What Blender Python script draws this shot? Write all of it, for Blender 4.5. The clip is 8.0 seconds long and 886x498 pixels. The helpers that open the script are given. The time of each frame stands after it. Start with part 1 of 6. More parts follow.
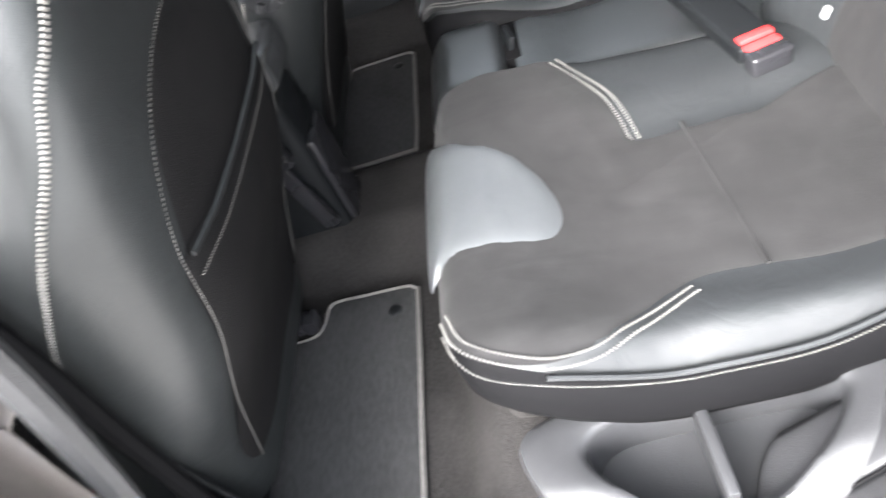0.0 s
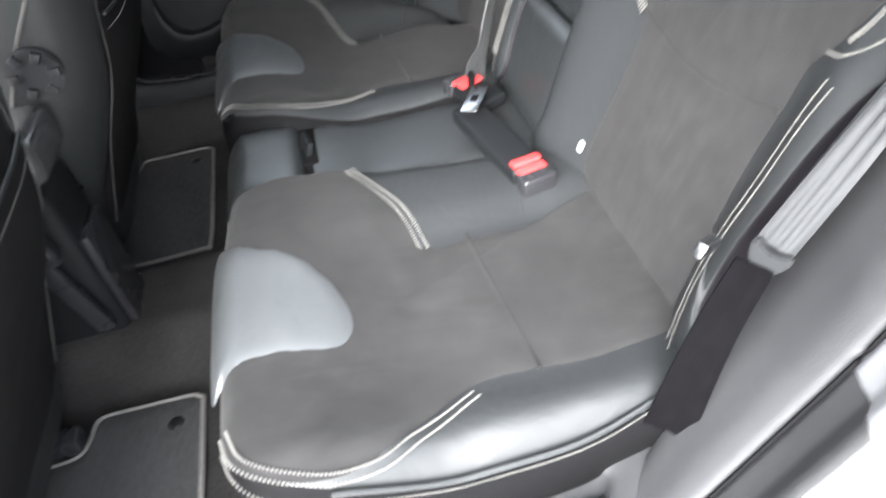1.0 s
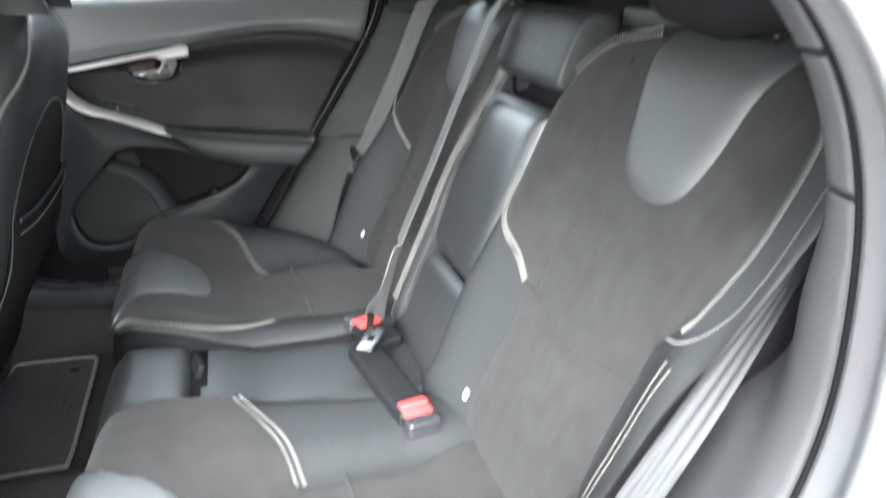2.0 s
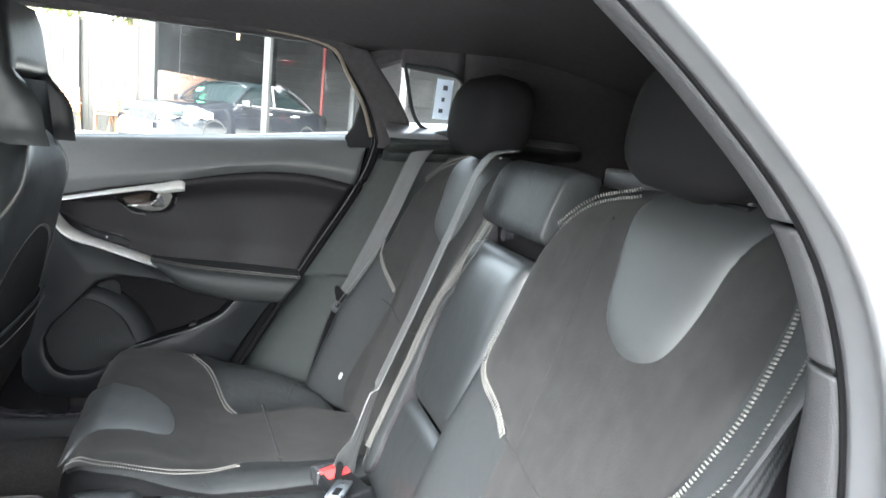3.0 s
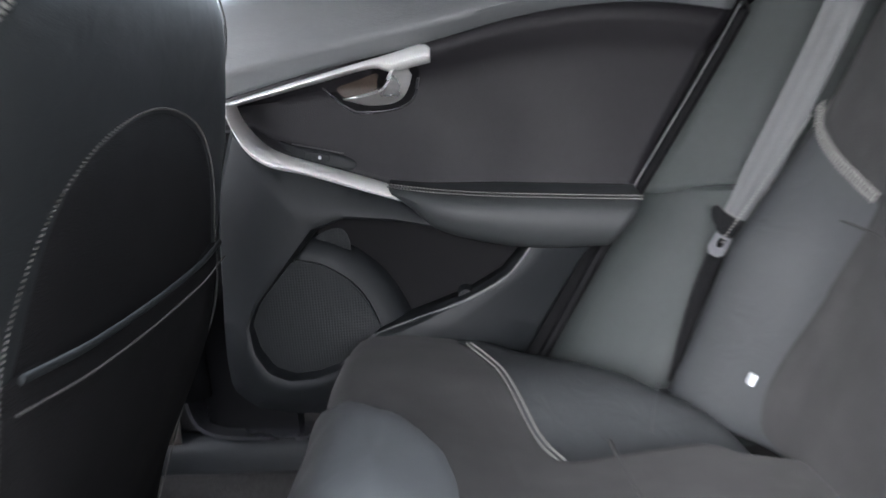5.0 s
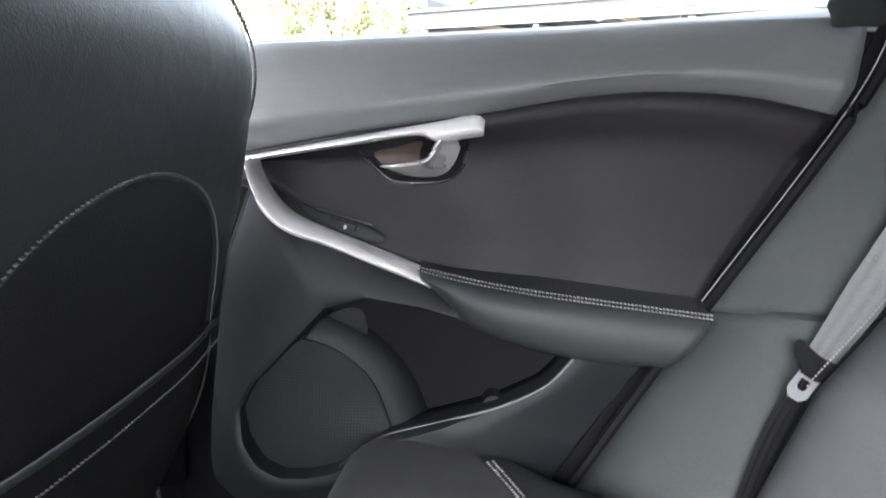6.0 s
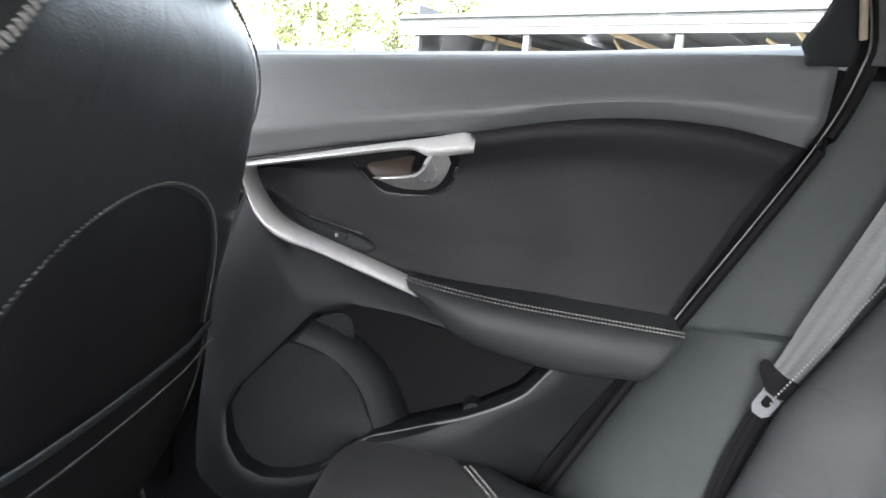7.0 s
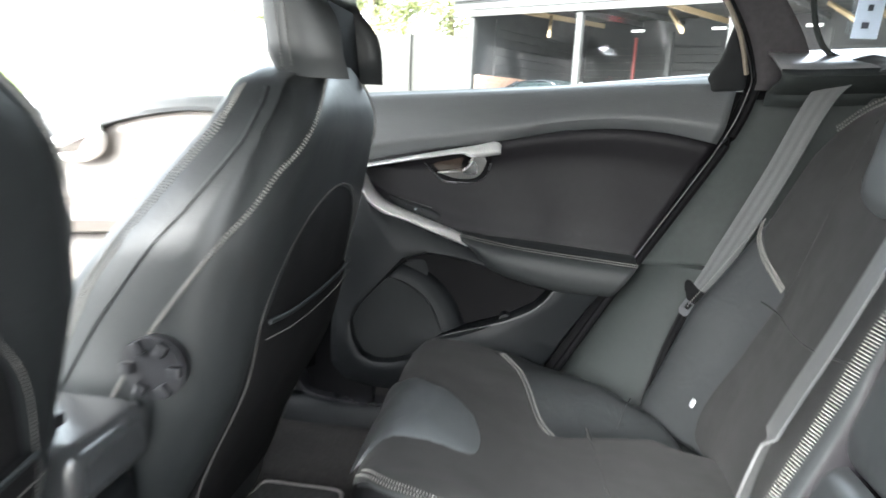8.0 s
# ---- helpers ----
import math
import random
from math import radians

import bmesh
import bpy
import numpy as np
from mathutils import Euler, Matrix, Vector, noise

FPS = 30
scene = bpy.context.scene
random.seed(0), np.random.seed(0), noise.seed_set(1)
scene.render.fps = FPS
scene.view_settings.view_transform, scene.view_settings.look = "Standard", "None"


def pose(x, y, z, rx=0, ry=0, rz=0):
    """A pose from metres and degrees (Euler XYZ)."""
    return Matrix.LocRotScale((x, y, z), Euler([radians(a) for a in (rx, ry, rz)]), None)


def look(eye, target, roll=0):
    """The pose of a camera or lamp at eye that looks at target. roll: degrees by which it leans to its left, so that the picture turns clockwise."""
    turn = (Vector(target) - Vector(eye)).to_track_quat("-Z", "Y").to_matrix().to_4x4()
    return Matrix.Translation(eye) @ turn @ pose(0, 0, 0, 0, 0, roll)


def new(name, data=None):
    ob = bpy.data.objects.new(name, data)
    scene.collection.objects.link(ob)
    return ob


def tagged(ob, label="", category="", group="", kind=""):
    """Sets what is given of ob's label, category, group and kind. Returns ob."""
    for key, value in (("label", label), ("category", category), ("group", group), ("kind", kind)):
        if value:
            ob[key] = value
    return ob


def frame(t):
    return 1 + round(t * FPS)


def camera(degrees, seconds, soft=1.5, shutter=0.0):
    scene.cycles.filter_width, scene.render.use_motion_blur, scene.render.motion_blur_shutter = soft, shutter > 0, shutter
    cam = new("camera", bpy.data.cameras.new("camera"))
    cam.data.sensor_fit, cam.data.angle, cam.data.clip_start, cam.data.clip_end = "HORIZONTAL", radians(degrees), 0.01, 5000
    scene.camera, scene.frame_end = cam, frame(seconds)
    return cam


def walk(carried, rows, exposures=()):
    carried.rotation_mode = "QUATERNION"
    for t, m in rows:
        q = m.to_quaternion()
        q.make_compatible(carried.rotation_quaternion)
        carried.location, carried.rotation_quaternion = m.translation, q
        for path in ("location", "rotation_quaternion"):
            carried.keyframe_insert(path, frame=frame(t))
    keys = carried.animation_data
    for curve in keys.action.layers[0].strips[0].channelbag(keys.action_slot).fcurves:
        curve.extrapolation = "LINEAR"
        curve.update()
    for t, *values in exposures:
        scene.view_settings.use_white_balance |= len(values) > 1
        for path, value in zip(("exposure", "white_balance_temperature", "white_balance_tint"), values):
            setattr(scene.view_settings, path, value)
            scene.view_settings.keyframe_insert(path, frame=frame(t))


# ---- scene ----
cam = camera(68.4, 8.0, shutter=0.5)
SKY, SUN = 0.17, 0.68
EXPOSURE = [(0.0, 4.38, 6350, 11), (1.5, 4.35, 6200, 8), (2.2, 4.92, 6150, 6), (3.3, 4.75, 6100, 6), (3.5, 4.6, 6100, 6), (3.8, 4.0, 6100, 4), (4.5, 4.46, 6150, 4), (5.0, 4.85, 6000, 12), (6.3, 5.15, 6100, 12), (7.0, 4.97, 6150, 11), (7.5, 5.05, 6180, 9), (8.0, 4.82, 6200, 6)]
PATH = [
    (0, (-0.345, -0.981, 1.166), (-0.775, 0.363, -0.252), -27.3),
    (0.5, (-0.33, -0.975, 1.161), (-0.452, 0.398, -0.288), -19.7),
    (1, (-0.318, -0.976, 1.174), (-0.121, 0.487, -0.176), -9.0),
    (1.5, (-0.311, -0.992, 1.196), (0.137, 0.595, 0.064), -1.1),
    (2, (-0.312, -1.011, 1.212), (0.291, 0.732, 0.438), 2.9),
    (2.2, (-0.309, -1.015, 1.223), (0.312, 0.775, 0.583), 4.2),
    (3.3, (-0.274, -0.974, 1.212), (0.323, 0.909, 0.897), 7.1),
    (3.5, (-0.237, -0.933, 1.21), (0.19, 0.994, 0.889), 6.8),
    (4, (-0.239, -0.759, 1.174), (-0.126, 1.202, 0.796), 6.0),
    (4.5, (-0.27, -0.536, 1.066), (-0.298, 1.425, 0.675), 3.8),
    (5, (-0.349, -0.249, 0.986), (-0.418, 1.685, 0.479), -3.8),
    (5.2, (-0.357, -0.174, 0.98), (-0.464, 1.762, 0.49), -3.1),
    (6.3, (-0.382, -0.115, 1.028), (-0.466, 1.854, 0.682), 4.0),
    (6.5, (-0.379, -0.114, 1.03), (-0.448, 1.854, 0.679), 4.5),
    (7, (-0.384, -0.147, 1.028), (-0.447, 1.822, 0.683), 5.1),
    (7.5, (-0.386, -0.356, 1.049), (-0.462, 1.607, 0.673), 4.7),
    (8, (-0.324, -0.632, 1.095), (-0.568, 1.308, 0.671), 2.7),
]
walk(cam, [(t, look(eye, target, roll)) for t, eye, target, roll in PATH], exposures=EXPOSURE)

# ---------------------------------------------------------------- light
world = bpy.data.worlds.new("overcast_sky")
scene.world = world
world.use_nodes = True
wn = world.node_tree.nodes
wl = world.node_tree.links
sky = wn.new("ShaderNodeTexSky")
sky.sky_type = "NISHITA"
sky.sun_disc = False
sky.sun_elevation = radians(38.5)
sky.sun_rotation = radians(206.6)
sky.air_density = 1.0
sky.dust_density = 5.0
sky.ozone_density = 1.0
desat = wn.new("ShaderNodeHueSaturation")
desat.inputs["Saturation"].default_value = 0.25
bg = wn["Background"]
bg.inputs["Strength"].default_value = SKY
wl.new(sky.outputs[0], desat.inputs["Color"])
wl.new(desat.outputs[0], bg.inputs["Color"])
sun_data = bpy.data.lights.new("veiled_sun", "SUN")
sun_data.energy, sun_data.angle, sun_data.color = SUN, radians(45), (1.0, 0.98, 0.96)
sun_ob = new("veiled_sun", sun_data)
sun_ob.matrix_basis = look((-4.5, -9, 8.0), (0, 0, 0))


# ---------------------------------------------------------------- materials
def material(name, color, rough=0.5, metal=0.0, vary=0.15, scale=6.0, grain=0.0, grain_scale=900.0, grain_kind="VORONOI",
             sheen=0.0, coat=0.0, spec=0.5, stretch=(1, 1, 1), rough_vary=0.08, soft=0.0):
    m = bpy.data.materials.new(name)
    m.use_nodes = True
    n, l = m.node_tree.nodes, m.node_tree.links
    b = n["Principled BSDF"]
    b.inputs["Metallic"].default_value = metal
    b.inputs["Specular IOR Level"].default_value = spec
    b.inputs["Sheen Weight"].default_value = sheen
    b.inputs["Coat Weight"].default_value = coat
    co = n.new("ShaderNodeTexCoord")
    mp = n.new("ShaderNodeMapping")
    mp.inputs["Scale"].default_value = stretch
    l.new(co.outputs["Object"], mp.inputs["Vector"])
    t1 = n.new("ShaderNodeTexNoise")
    t1.inputs["Scale"].default_value = scale
    t1.inputs["Detail"].default_value = 6
    t2 = n.new("ShaderNodeTexNoise")
    t2.inputs["Scale"].default_value = scale * 14
    t2.inputs["Detail"].default_value = 4
    for t in (t1, t2):
        l.new(mp.outputs[0], t.inputs["Vector"])
    add = n.new("ShaderNodeMath")
    add.operation = "ADD"
    l.new(t1.outputs[0], add.inputs[0])
    l.new(t2.outputs[0], add.inputs[1])
    ramp = n.new("ShaderNodeMapRange")
    ramp.inputs["From Min"].default_value, ramp.inputs["From Max"].default_value = 0.7, 1.3
    ramp.inputs["To Min"].default_value, ramp.inputs["To Max"].default_value = 1 - vary, 1 + vary
    l.new(add.outputs[0], ramp.inputs["Value"])
    mul = n.new("ShaderNodeVectorMath")
    mul.operation = "SCALE"
    mul.inputs[0].default_value = color[:3]
    l.new(ramp.outputs[0], mul.inputs["Scale"])
    l.new(mul.outputs[0], b.inputs["Base Color"])
    rr = n.new("ShaderNodeMapRange")
    rr.inputs["From Min"].default_value, rr.inputs["From Max"].default_value = 0.35, 0.65
    rr.inputs["To Min"].default_value, rr.inputs["To Max"].default_value = max(rough - rough_vary, 0.02), min(rough + rough_vary, 1)
    l.new(t1.outputs[0], rr.inputs["Value"])
    l.new(rr.outputs[0], b.inputs["Roughness"])
    if grain > 0:
        if grain_kind == "VORONOI":
            g = n.new("ShaderNodeTexVoronoi")
        else:
            g = n.new("ShaderNodeTexNoise")
            g.inputs["Detail"].default_value = 5
        g.inputs["Scale"].default_value = grain_scale
        l.new(mp.outputs[0], g.inputs["Vector"])
        bump = n.new("ShaderNodeBump")
        bump.inputs["Strength"].default_value = grain
        bump.inputs["Distance"].default_value = 0.001
        l.new(g.outputs[0], bump.inputs["Height"])
        l.new(bump.outputs[0], b.inputs["Normal"])
        if soft > 0:
            w = n.new("ShaderNodeTexNoise")
            w.inputs["Scale"].default_value, w.inputs["Detail"].default_value = 22.0, 3
            w.inputs["Distortion"].default_value = 0.8
            l.new(co.outputs["Object"], w.inputs["Vector"])
            sb = n.new("ShaderNodeBump")
            sb.inputs["Strength"].default_value, sb.inputs["Distance"].default_value = soft, 0.006
            l.new(w.outputs[0], sb.inputs["Height"])
            l.new(sb.outputs[0], bump.inputs["Normal"])
    return m


def glass_material(name, tint=(1, 1, 1), gloss=0.9):
    m = bpy.data.materials.new(name)
    m.use_nodes = True
    n, l = m.node_tree.nodes, m.node_tree.links
    n.clear()
    out = n.new("ShaderNodeOutputMaterial")
    mix = n.new("ShaderNodeMixShader")
    tr = n.new("ShaderNodeBsdfTransparent")
    tr.inputs[0].default_value = (*tint, 1)
    gl = n.new("ShaderNodeBsdfGlossy")
    gl.inputs["Roughness"].default_value = 0.02
    gl.inputs["Color"].default_value = (gloss, gloss, gloss, 1)
    fr = n.new("ShaderNodeFresnel")
    fr.inputs["IOR"].default_value = 1.4
    l.new(fr.outputs[0], mix.inputs[0])
    l.new(tr.outputs[0], mix.inputs[1])
    l.new(gl.outputs[0], mix.inputs[2])
    l.new(mix.outputs[0], out.inputs[0])
    return m


def dot_mesh_material(name, color, pitch):
    """Black grille cloth with a fine grid of dimples."""
    m = material(name, color, 0.7, vary=0.1, spec=0.12)
    n, l = m.node_tree.nodes, m.node_tree.links
    v = n.new("ShaderNodeTexVoronoi")
    v.inputs["Scale"].default_value = 1 / pitch
    v.inputs["Randomness"].default_value = 0.0
    co = n.new("ShaderNodeTexCoord")
    l.new(co.outputs["Object"], v.inputs["Vector"])
    bump = n.new("ShaderNodeBump")
    bump.inputs["Strength"].default_value, bump.inputs["Distance"].default_value = 0.4, 0.002
    l.new(v.outputs["Distance"], bump.inputs["Height"])
    l.new(bump.outputs[0], n["Principled BSDF"].inputs["Normal"])
    return m


def suede_material(name, color, *args, **kw):
    """Cloth with a nap: broad patches and short strokes where it has been brushed the other way."""
    m = material(name, color, *args, **kw)
    n, l = m.node_tree.nodes, m.node_tree.links
    b = n["Principled BSDF"]
    co = n.new("ShaderNodeTexCoord")
    wide = n.new("ShaderNodeTexNoise")
    wide.inputs["Scale"].default_value, wide.inputs["Detail"].default_value, wide.inputs["Distortion"].default_value = 4.0, 3, 1.2
    mp = n.new("ShaderNodeMapping")
    mp.inputs["Scale"].default_value, mp.inputs["Rotation"].default_value = (1.0, 3.2, 1.0), (0.4, 0.3, 0.7)
    stroke = n.new("ShaderNodeTexNoise")
    stroke.inputs["Scale"].default_value, stroke.inputs["Detail"].default_value, stroke.inputs["Distortion"].default_value = 9.0, 3, 1.6
    l.new(co.outputs["Object"], wide.inputs["Vector"])
    l.new(co.outputs["Object"], mp.inputs["Vector"])
    l.new(mp.outputs[0], stroke.inputs["Vector"])
    total = n.new("ShaderNodeMath")
    total.operation = "ADD"
    l.new(wide.outputs[0], total.inputs[0])
    l.new(stroke.outputs[0], total.inputs[1])
    nap = n.new("ShaderNodeMapRange")
    nap.interpolation_type = "SMOOTHSTEP"
    nap.inputs["From Min"].default_value, nap.inputs["From Max"].default_value = 0.78, 1.22
    nap.inputs["To Min"].default_value, nap.inputs["To Max"].default_value = 0.90, 1.11
    l.new(total.outputs[0], nap.inputs["Value"])
    mul = n.new("ShaderNodeVectorMath")
    mul.operation = "SCALE"
    l.new(b.inputs["Base Color"].links[0].from_socket, mul.inputs[0])
    l.new(nap.outputs[0], mul.inputs["Scale"])
    l.new(mul.outputs[0], b.inputs["Base Color"])
    return m


LEATHER = material("black_leather", (0.0122, 0.0133, 0.0141), 0.52, soft=0.3, spec=0.25, vary=0.06, rough_vary=0.03, grain=0.12, grain_scale=700)
SEAT_LEATHER = material("black_front_seat_leather", (0.0118, 0.013, 0.0134), 0.45, soft=0.14, spec=0.29, vary=0.06, rough_vary=0.03, grain=0.12, grain_scale=700)
LEATHER_SOFT = material("charcoal_leather", (0.038, 0.041, 0.0432), 0.5, soft=0.1, vary=0.05, rough_vary=0.03, grain=0.12, grain_scale=700)
SUEDE = suede_material("charcoal_suede", (0.0124, 0.0123, 0.0124), 0.95, vary=0.2, scale=2.2, grain=0.3, grain_scale=420, grain_kind="NOISE", sheen=0.03, spec=0.1)
HEAD_LEATHER = material("grey_head_leather", (0.0225, 0.0242, 0.0248), 0.55, vary=0.06, rough_vary=0.03, grain=0.12, grain_scale=700)
ARM_LEATHER = material("black_armrest_leather", (0.0122, 0.0133, 0.0138), 0.55, spec=0.16, vary=0.06, rough_vary=0.03, grain=0.12, grain_scale=700)
BACK_CLOTH = material("black_seat_back_vinyl", (0.0048, 0.0044, 0.0053), 0.5, spec=0.11, vary=0.15, grain=0.3, grain_scale=800)
POCKET = material("black_seat_pocket_cloth", (0.0042, 0.0040, 0.0042), 0.75, spec=0.12, vary=0.15, grain=0.4, grain_scale=700)
CENTRE_LEATHER = material("black_centre_leather", (0.0110, 0.0122, 0.0129), 0.36, soft=0.14, spec=0.75, vary=0.06, rough_vary=0.03, grain=0.12, grain_scale=700)
PLASTIC = material("black_grained_plastic", (0.0048, 0.0054, 0.0060), 0.55, spec=0.12, vary=0.1, grain=0.2, grain_scale=1100)
PLASTIC_SOFT = material("soft_charcoal_plastic", (0.035, 0.0375, 0.0388), 0.6, vary=0.08, grain=0.45, grain_scale=420, grain_kind="NOISE", stretch=(0.35, 1, 1.6))
PLASTIC_GLOSS = material("smooth_black_plastic", (0.012, 0.012, 0.0135), 0.28, vary=0.08)
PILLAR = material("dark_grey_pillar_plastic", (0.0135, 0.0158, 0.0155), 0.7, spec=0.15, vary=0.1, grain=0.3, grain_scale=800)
TRAY_PLASTIC = material("grey_satin_plastic", (0.019, 0.0194, 0.0205), 0.42, spec=0.3, vary=0.1, grain=0.25, grain_scale=900)
SILL_TRIM = material("dark_lower_flange", (0.013, 0.0132, 0.014), 0.6, spec=0.25, vary=0.15, grain=0.3, grain_scale=800)
# the pillar plastic again, paler for the daylight at the doorway
LIT_NEAR_TRIM = material("daylit_pillar_plastic", (0.026, 0.0263, 0.0278), 0.55, spec=0.3, vary=0.1, grain=0.3, grain_scale=800)
RUBBER = material("black_rubber", (0.0024, 0.0024, 0.0027), 0.75, spec=0.05, vary=0.1)
CARPET = material("black_carpet", (0.0135, 0.0128, 0.0125), 1.0, vary=0.4, scale=12, grain=1.0, grain_scale=330, grain_kind="NOISE", spec=0.1)
MAT_CARPET = material("ribbed_grey_carpet", (0.026, 0.0262, 0.0266), 1.0, vary=0.25, scale=10, grain=1.0, grain_scale=420, grain_kind="NOISE", spec=0.1, stretch=(1, 0.4, 1))
BINDING = material("grey_binding_tape", (0.075, 0.072, 0.068), 0.9, vary=0.2, grain=0.8, grain_scale=600, grain_kind="NOISE")
HEADLINER = material("charcoal_roof_cloth", (0.030, 0.028, 0.0298), 0.95, vary=0.15, grain=0.5, grain_scale=500, grain_kind="NOISE", spec=0.15)
CHROME = material("satin_aluminium", (0.94, 0.93, 0.91), 0.33, metal=0.8, vary=0.05, grain=0.15, grain_scale=300, grain_kind="NOISE", stretch=(0.1, 1, 1))
LEVER_METAL = material("polished_lever_metal", (0.66, 0.65, 0.64), 0.32, metal=0.9, vary=0.04)
EDGE_GREY = material("grey_painted_edge", (0.016, 0.0165, 0.0175), 0.45, vary=0.1)
STEEL = material("bright_steel", (0.42, 0.43, 0.45), 0.26, metal=1.0, vary=0.05)
DARK_STEEL = material("dull_tongue_steel", (0.04, 0.041, 0.044), 0.38, metal=0.7, vary=0.15, scale=20)
THREAD = material("pale_grey_thread", (0.064, 0.063, 0.059), 0.8, vary=0.15, scale=60)
THREAD_WHITE = material("white_thread", (0.072, 0.07, 0.065), 0.8, vary=0.15, scale=60)
THREAD_DULL = material("dull_grey_thread", (0.023, 0.022, 0.02), 0.8, vary=0.15, scale=60)
WEBBING = material("grey_belt_webbing", (0.0145, 0.0157, 0.0166), 0.6, vary=0.1, grain=0.3, grain_scale=1000, stretch=(1, 1, 0.3), sheen=0.05)
WEBBING_PALE = material("pale_belt_webbing", (0.0085, 0.0092, 0.0102), 0.65, vary=0.1, grain=0.35, grain_scale=1000, stretch=(1, 1, 0.3), sheen=0.0, spec=0.3)
# dark belt cloth, blackened further for the shadow it hangs in
BELT_SHADED = material("shaded_black_belt_cloth", (0.0022, 0.0021, 0.0024), 0.95, spec=0.0, vary=0.2, grain=0.3, grain_scale=800)
RED = material("red_button_plastic", (0.62, 0.03, 0.03), 0.35, vary=0.08)
TAG_WHITE = material("white_plastic_tag", (0.28, 0.29, 0.30), 0.4, vary=0.04)
PAINT = material("pale_silver_car_paint", (0.55, 0.56, 0.57), 0.3, vary=0.03, coat=0.6)
SEAL_TAN = material("taupe_window_seal", (0.11, 0.093, 0.07), 0.6, vary=0.15)
GRILLE = dot_mesh_material("speaker_mesh", (0.0048, 0.0054, 0.0058), 0.0042)
# colour of the brown reflection in the handle recess
RECESS_REFLECTION = material("brown_recess_reflection", (0.021, 0.0145, 0.011), 0.5, spec=0.2, vary=0.3, scale=30)
DOOR_BEIGE = material("beige_door_vinyl", (0.105, 0.092, 0.083), 0.5, vary=0.08, grain=0.3, grain_scale=600)
GLASS = glass_material("clear_window_glass", (0.86, 0.9, 0.88))
LID_LEATHER = material("satin_console_leather", (0.034, 0.035, 0.036), 0.2, spec=0.9, vary=0.06, grain=0.1, grain_scale=700)
# near-black that stands for shade in gaps, slots and recesses
BLACK_GAP = material("black_gap_shade", (0.0038, 0.0037, 0.004), 0.8, spec=0.04, vary=0.05)
# body paint darkened as if shaded; also serves the sunlit ledge top
FLANGE = material("shaded_flange_lit_ledge_grey", (0.085, 0.087, 0.091), 0.4, vary=0.05, coat=0.4)
BLACK_CLOTH = material("black_headrest_cloth", (0.006, 0.006, 0.0065), 0.9, vary=0.15, grain=0.4, grain_scale=500, grain_kind="NOISE", spec=0.08)
LABEL_BLUE = material("pale_blue_sticker", (0.42, 0.5, 0.6), 0.5, vary=0.05)
LABEL_DARK = material("dark_print", (0.03, 0.035, 0.05), 0.5, vary=0.05)


# ---------------------------------------------------------------- mesh helpers
def mesh(name, verts, faces, mat, parent=None, label="", thick=0.0, sharp=40, flat=False):
    me = bpy.data.meshes.new(name)
    me.from_pydata([tuple(v) for v in verts], [], faces)
    bm = bmesh.new()
    bm.from_mesh(me)
    bmesh.ops.remove_doubles(bm, verts=bm.verts, dist=1e-5)
    bmesh.ops.recalc_face_normals(bm, faces=bm.faces)
    bm.to_mesh(me)
    bm.free()
    me.materials.append(mat)
    if not flat:
        me.polygons.foreach_set("use_smooth", [True] * len(me.polygons))
        me.set_sharp_from_angle(angle=radians(sharp))
    ob = new(name, me)
    ob.parent = parent
    if label:
        tagged(ob, label)
    if thick:
        s = ob.modifiers.new("thickness", "SOLIDIFY")
        s.thickness, s.offset = thick, 0
    return ob


def thing(name, label, category, at=(0, 0, 0), group="", kind=""):
    ob = new(name)
    ob.location = at
    ob.empty_display_size = 0.05
    return tagged(ob, label, category, group, kind)


def grid(rows, close_u=False, close_v=False, cap=False):
    """Verts and faces of a grid of points; cap: fan the first and last rows shut."""
    nu, nv = len(rows), len(rows[0])
    verts = [p for r in rows for p in r]
    faces = []
    for i in range(nu if close_u else nu - 1):
        for j in range(nv if close_v else nv - 1):
            a, b = i * nv + j, i * nv + (j + 1) % nv
            c, d = ((i + 1) % nu) * nv + (j + 1) % nv, ((i + 1) % nu) * nv + j
            faces.append((a, b, c, d))
    if cap:
        faces.append(tuple(range(nv)))
        faces.append(tuple(range((nu - 1) * nv, nu * nv)))
    return verts, faces


def curve(pts, n):
    """Catmull-Rom through pts, n points evenly along its length."""
    p = [Vector(q) for q in pts]
    if len(p) == 2:
        return [p[0].lerp(p[1], i / (n - 1)) for i in range(n)]
    p = [p[0] * 2 - p[1]] + p + [p[-1] * 2 - p[-2]]
    fine = []
    for i in range(1, len(p) - 2):
        for k in range(16):
            t = k / 16
            a, b, c, d = p[i - 1], p[i], p[i + 1], p[i + 2]
            fine.append(0.5 * (2 * b + (c - a) * t + (2 * a - 5 * b + 4 * c - d) * t * t + (3 * b - a - 3 * c + d) * t ** 3))
    fine.append(p[-2])
    return even(fine, n)


def even(fine, n):
    lens = [0.0]
    for a, b in zip(fine, fine[1:]):
        lens.append(lens[-1] + (b - a).length)
    out, k = [], 0
    for i in range(n):
        s = lens[-1] * i / (n - 1)
        while k < len(lens) - 2 and lens[k + 1] < s:
            k += 1
        d = lens[k + 1] - lens[k]
        out.append(fine[k].lerp(fine[k + 1], (s - lens[k]) / d if d > 1e-9 else 0))
    return out


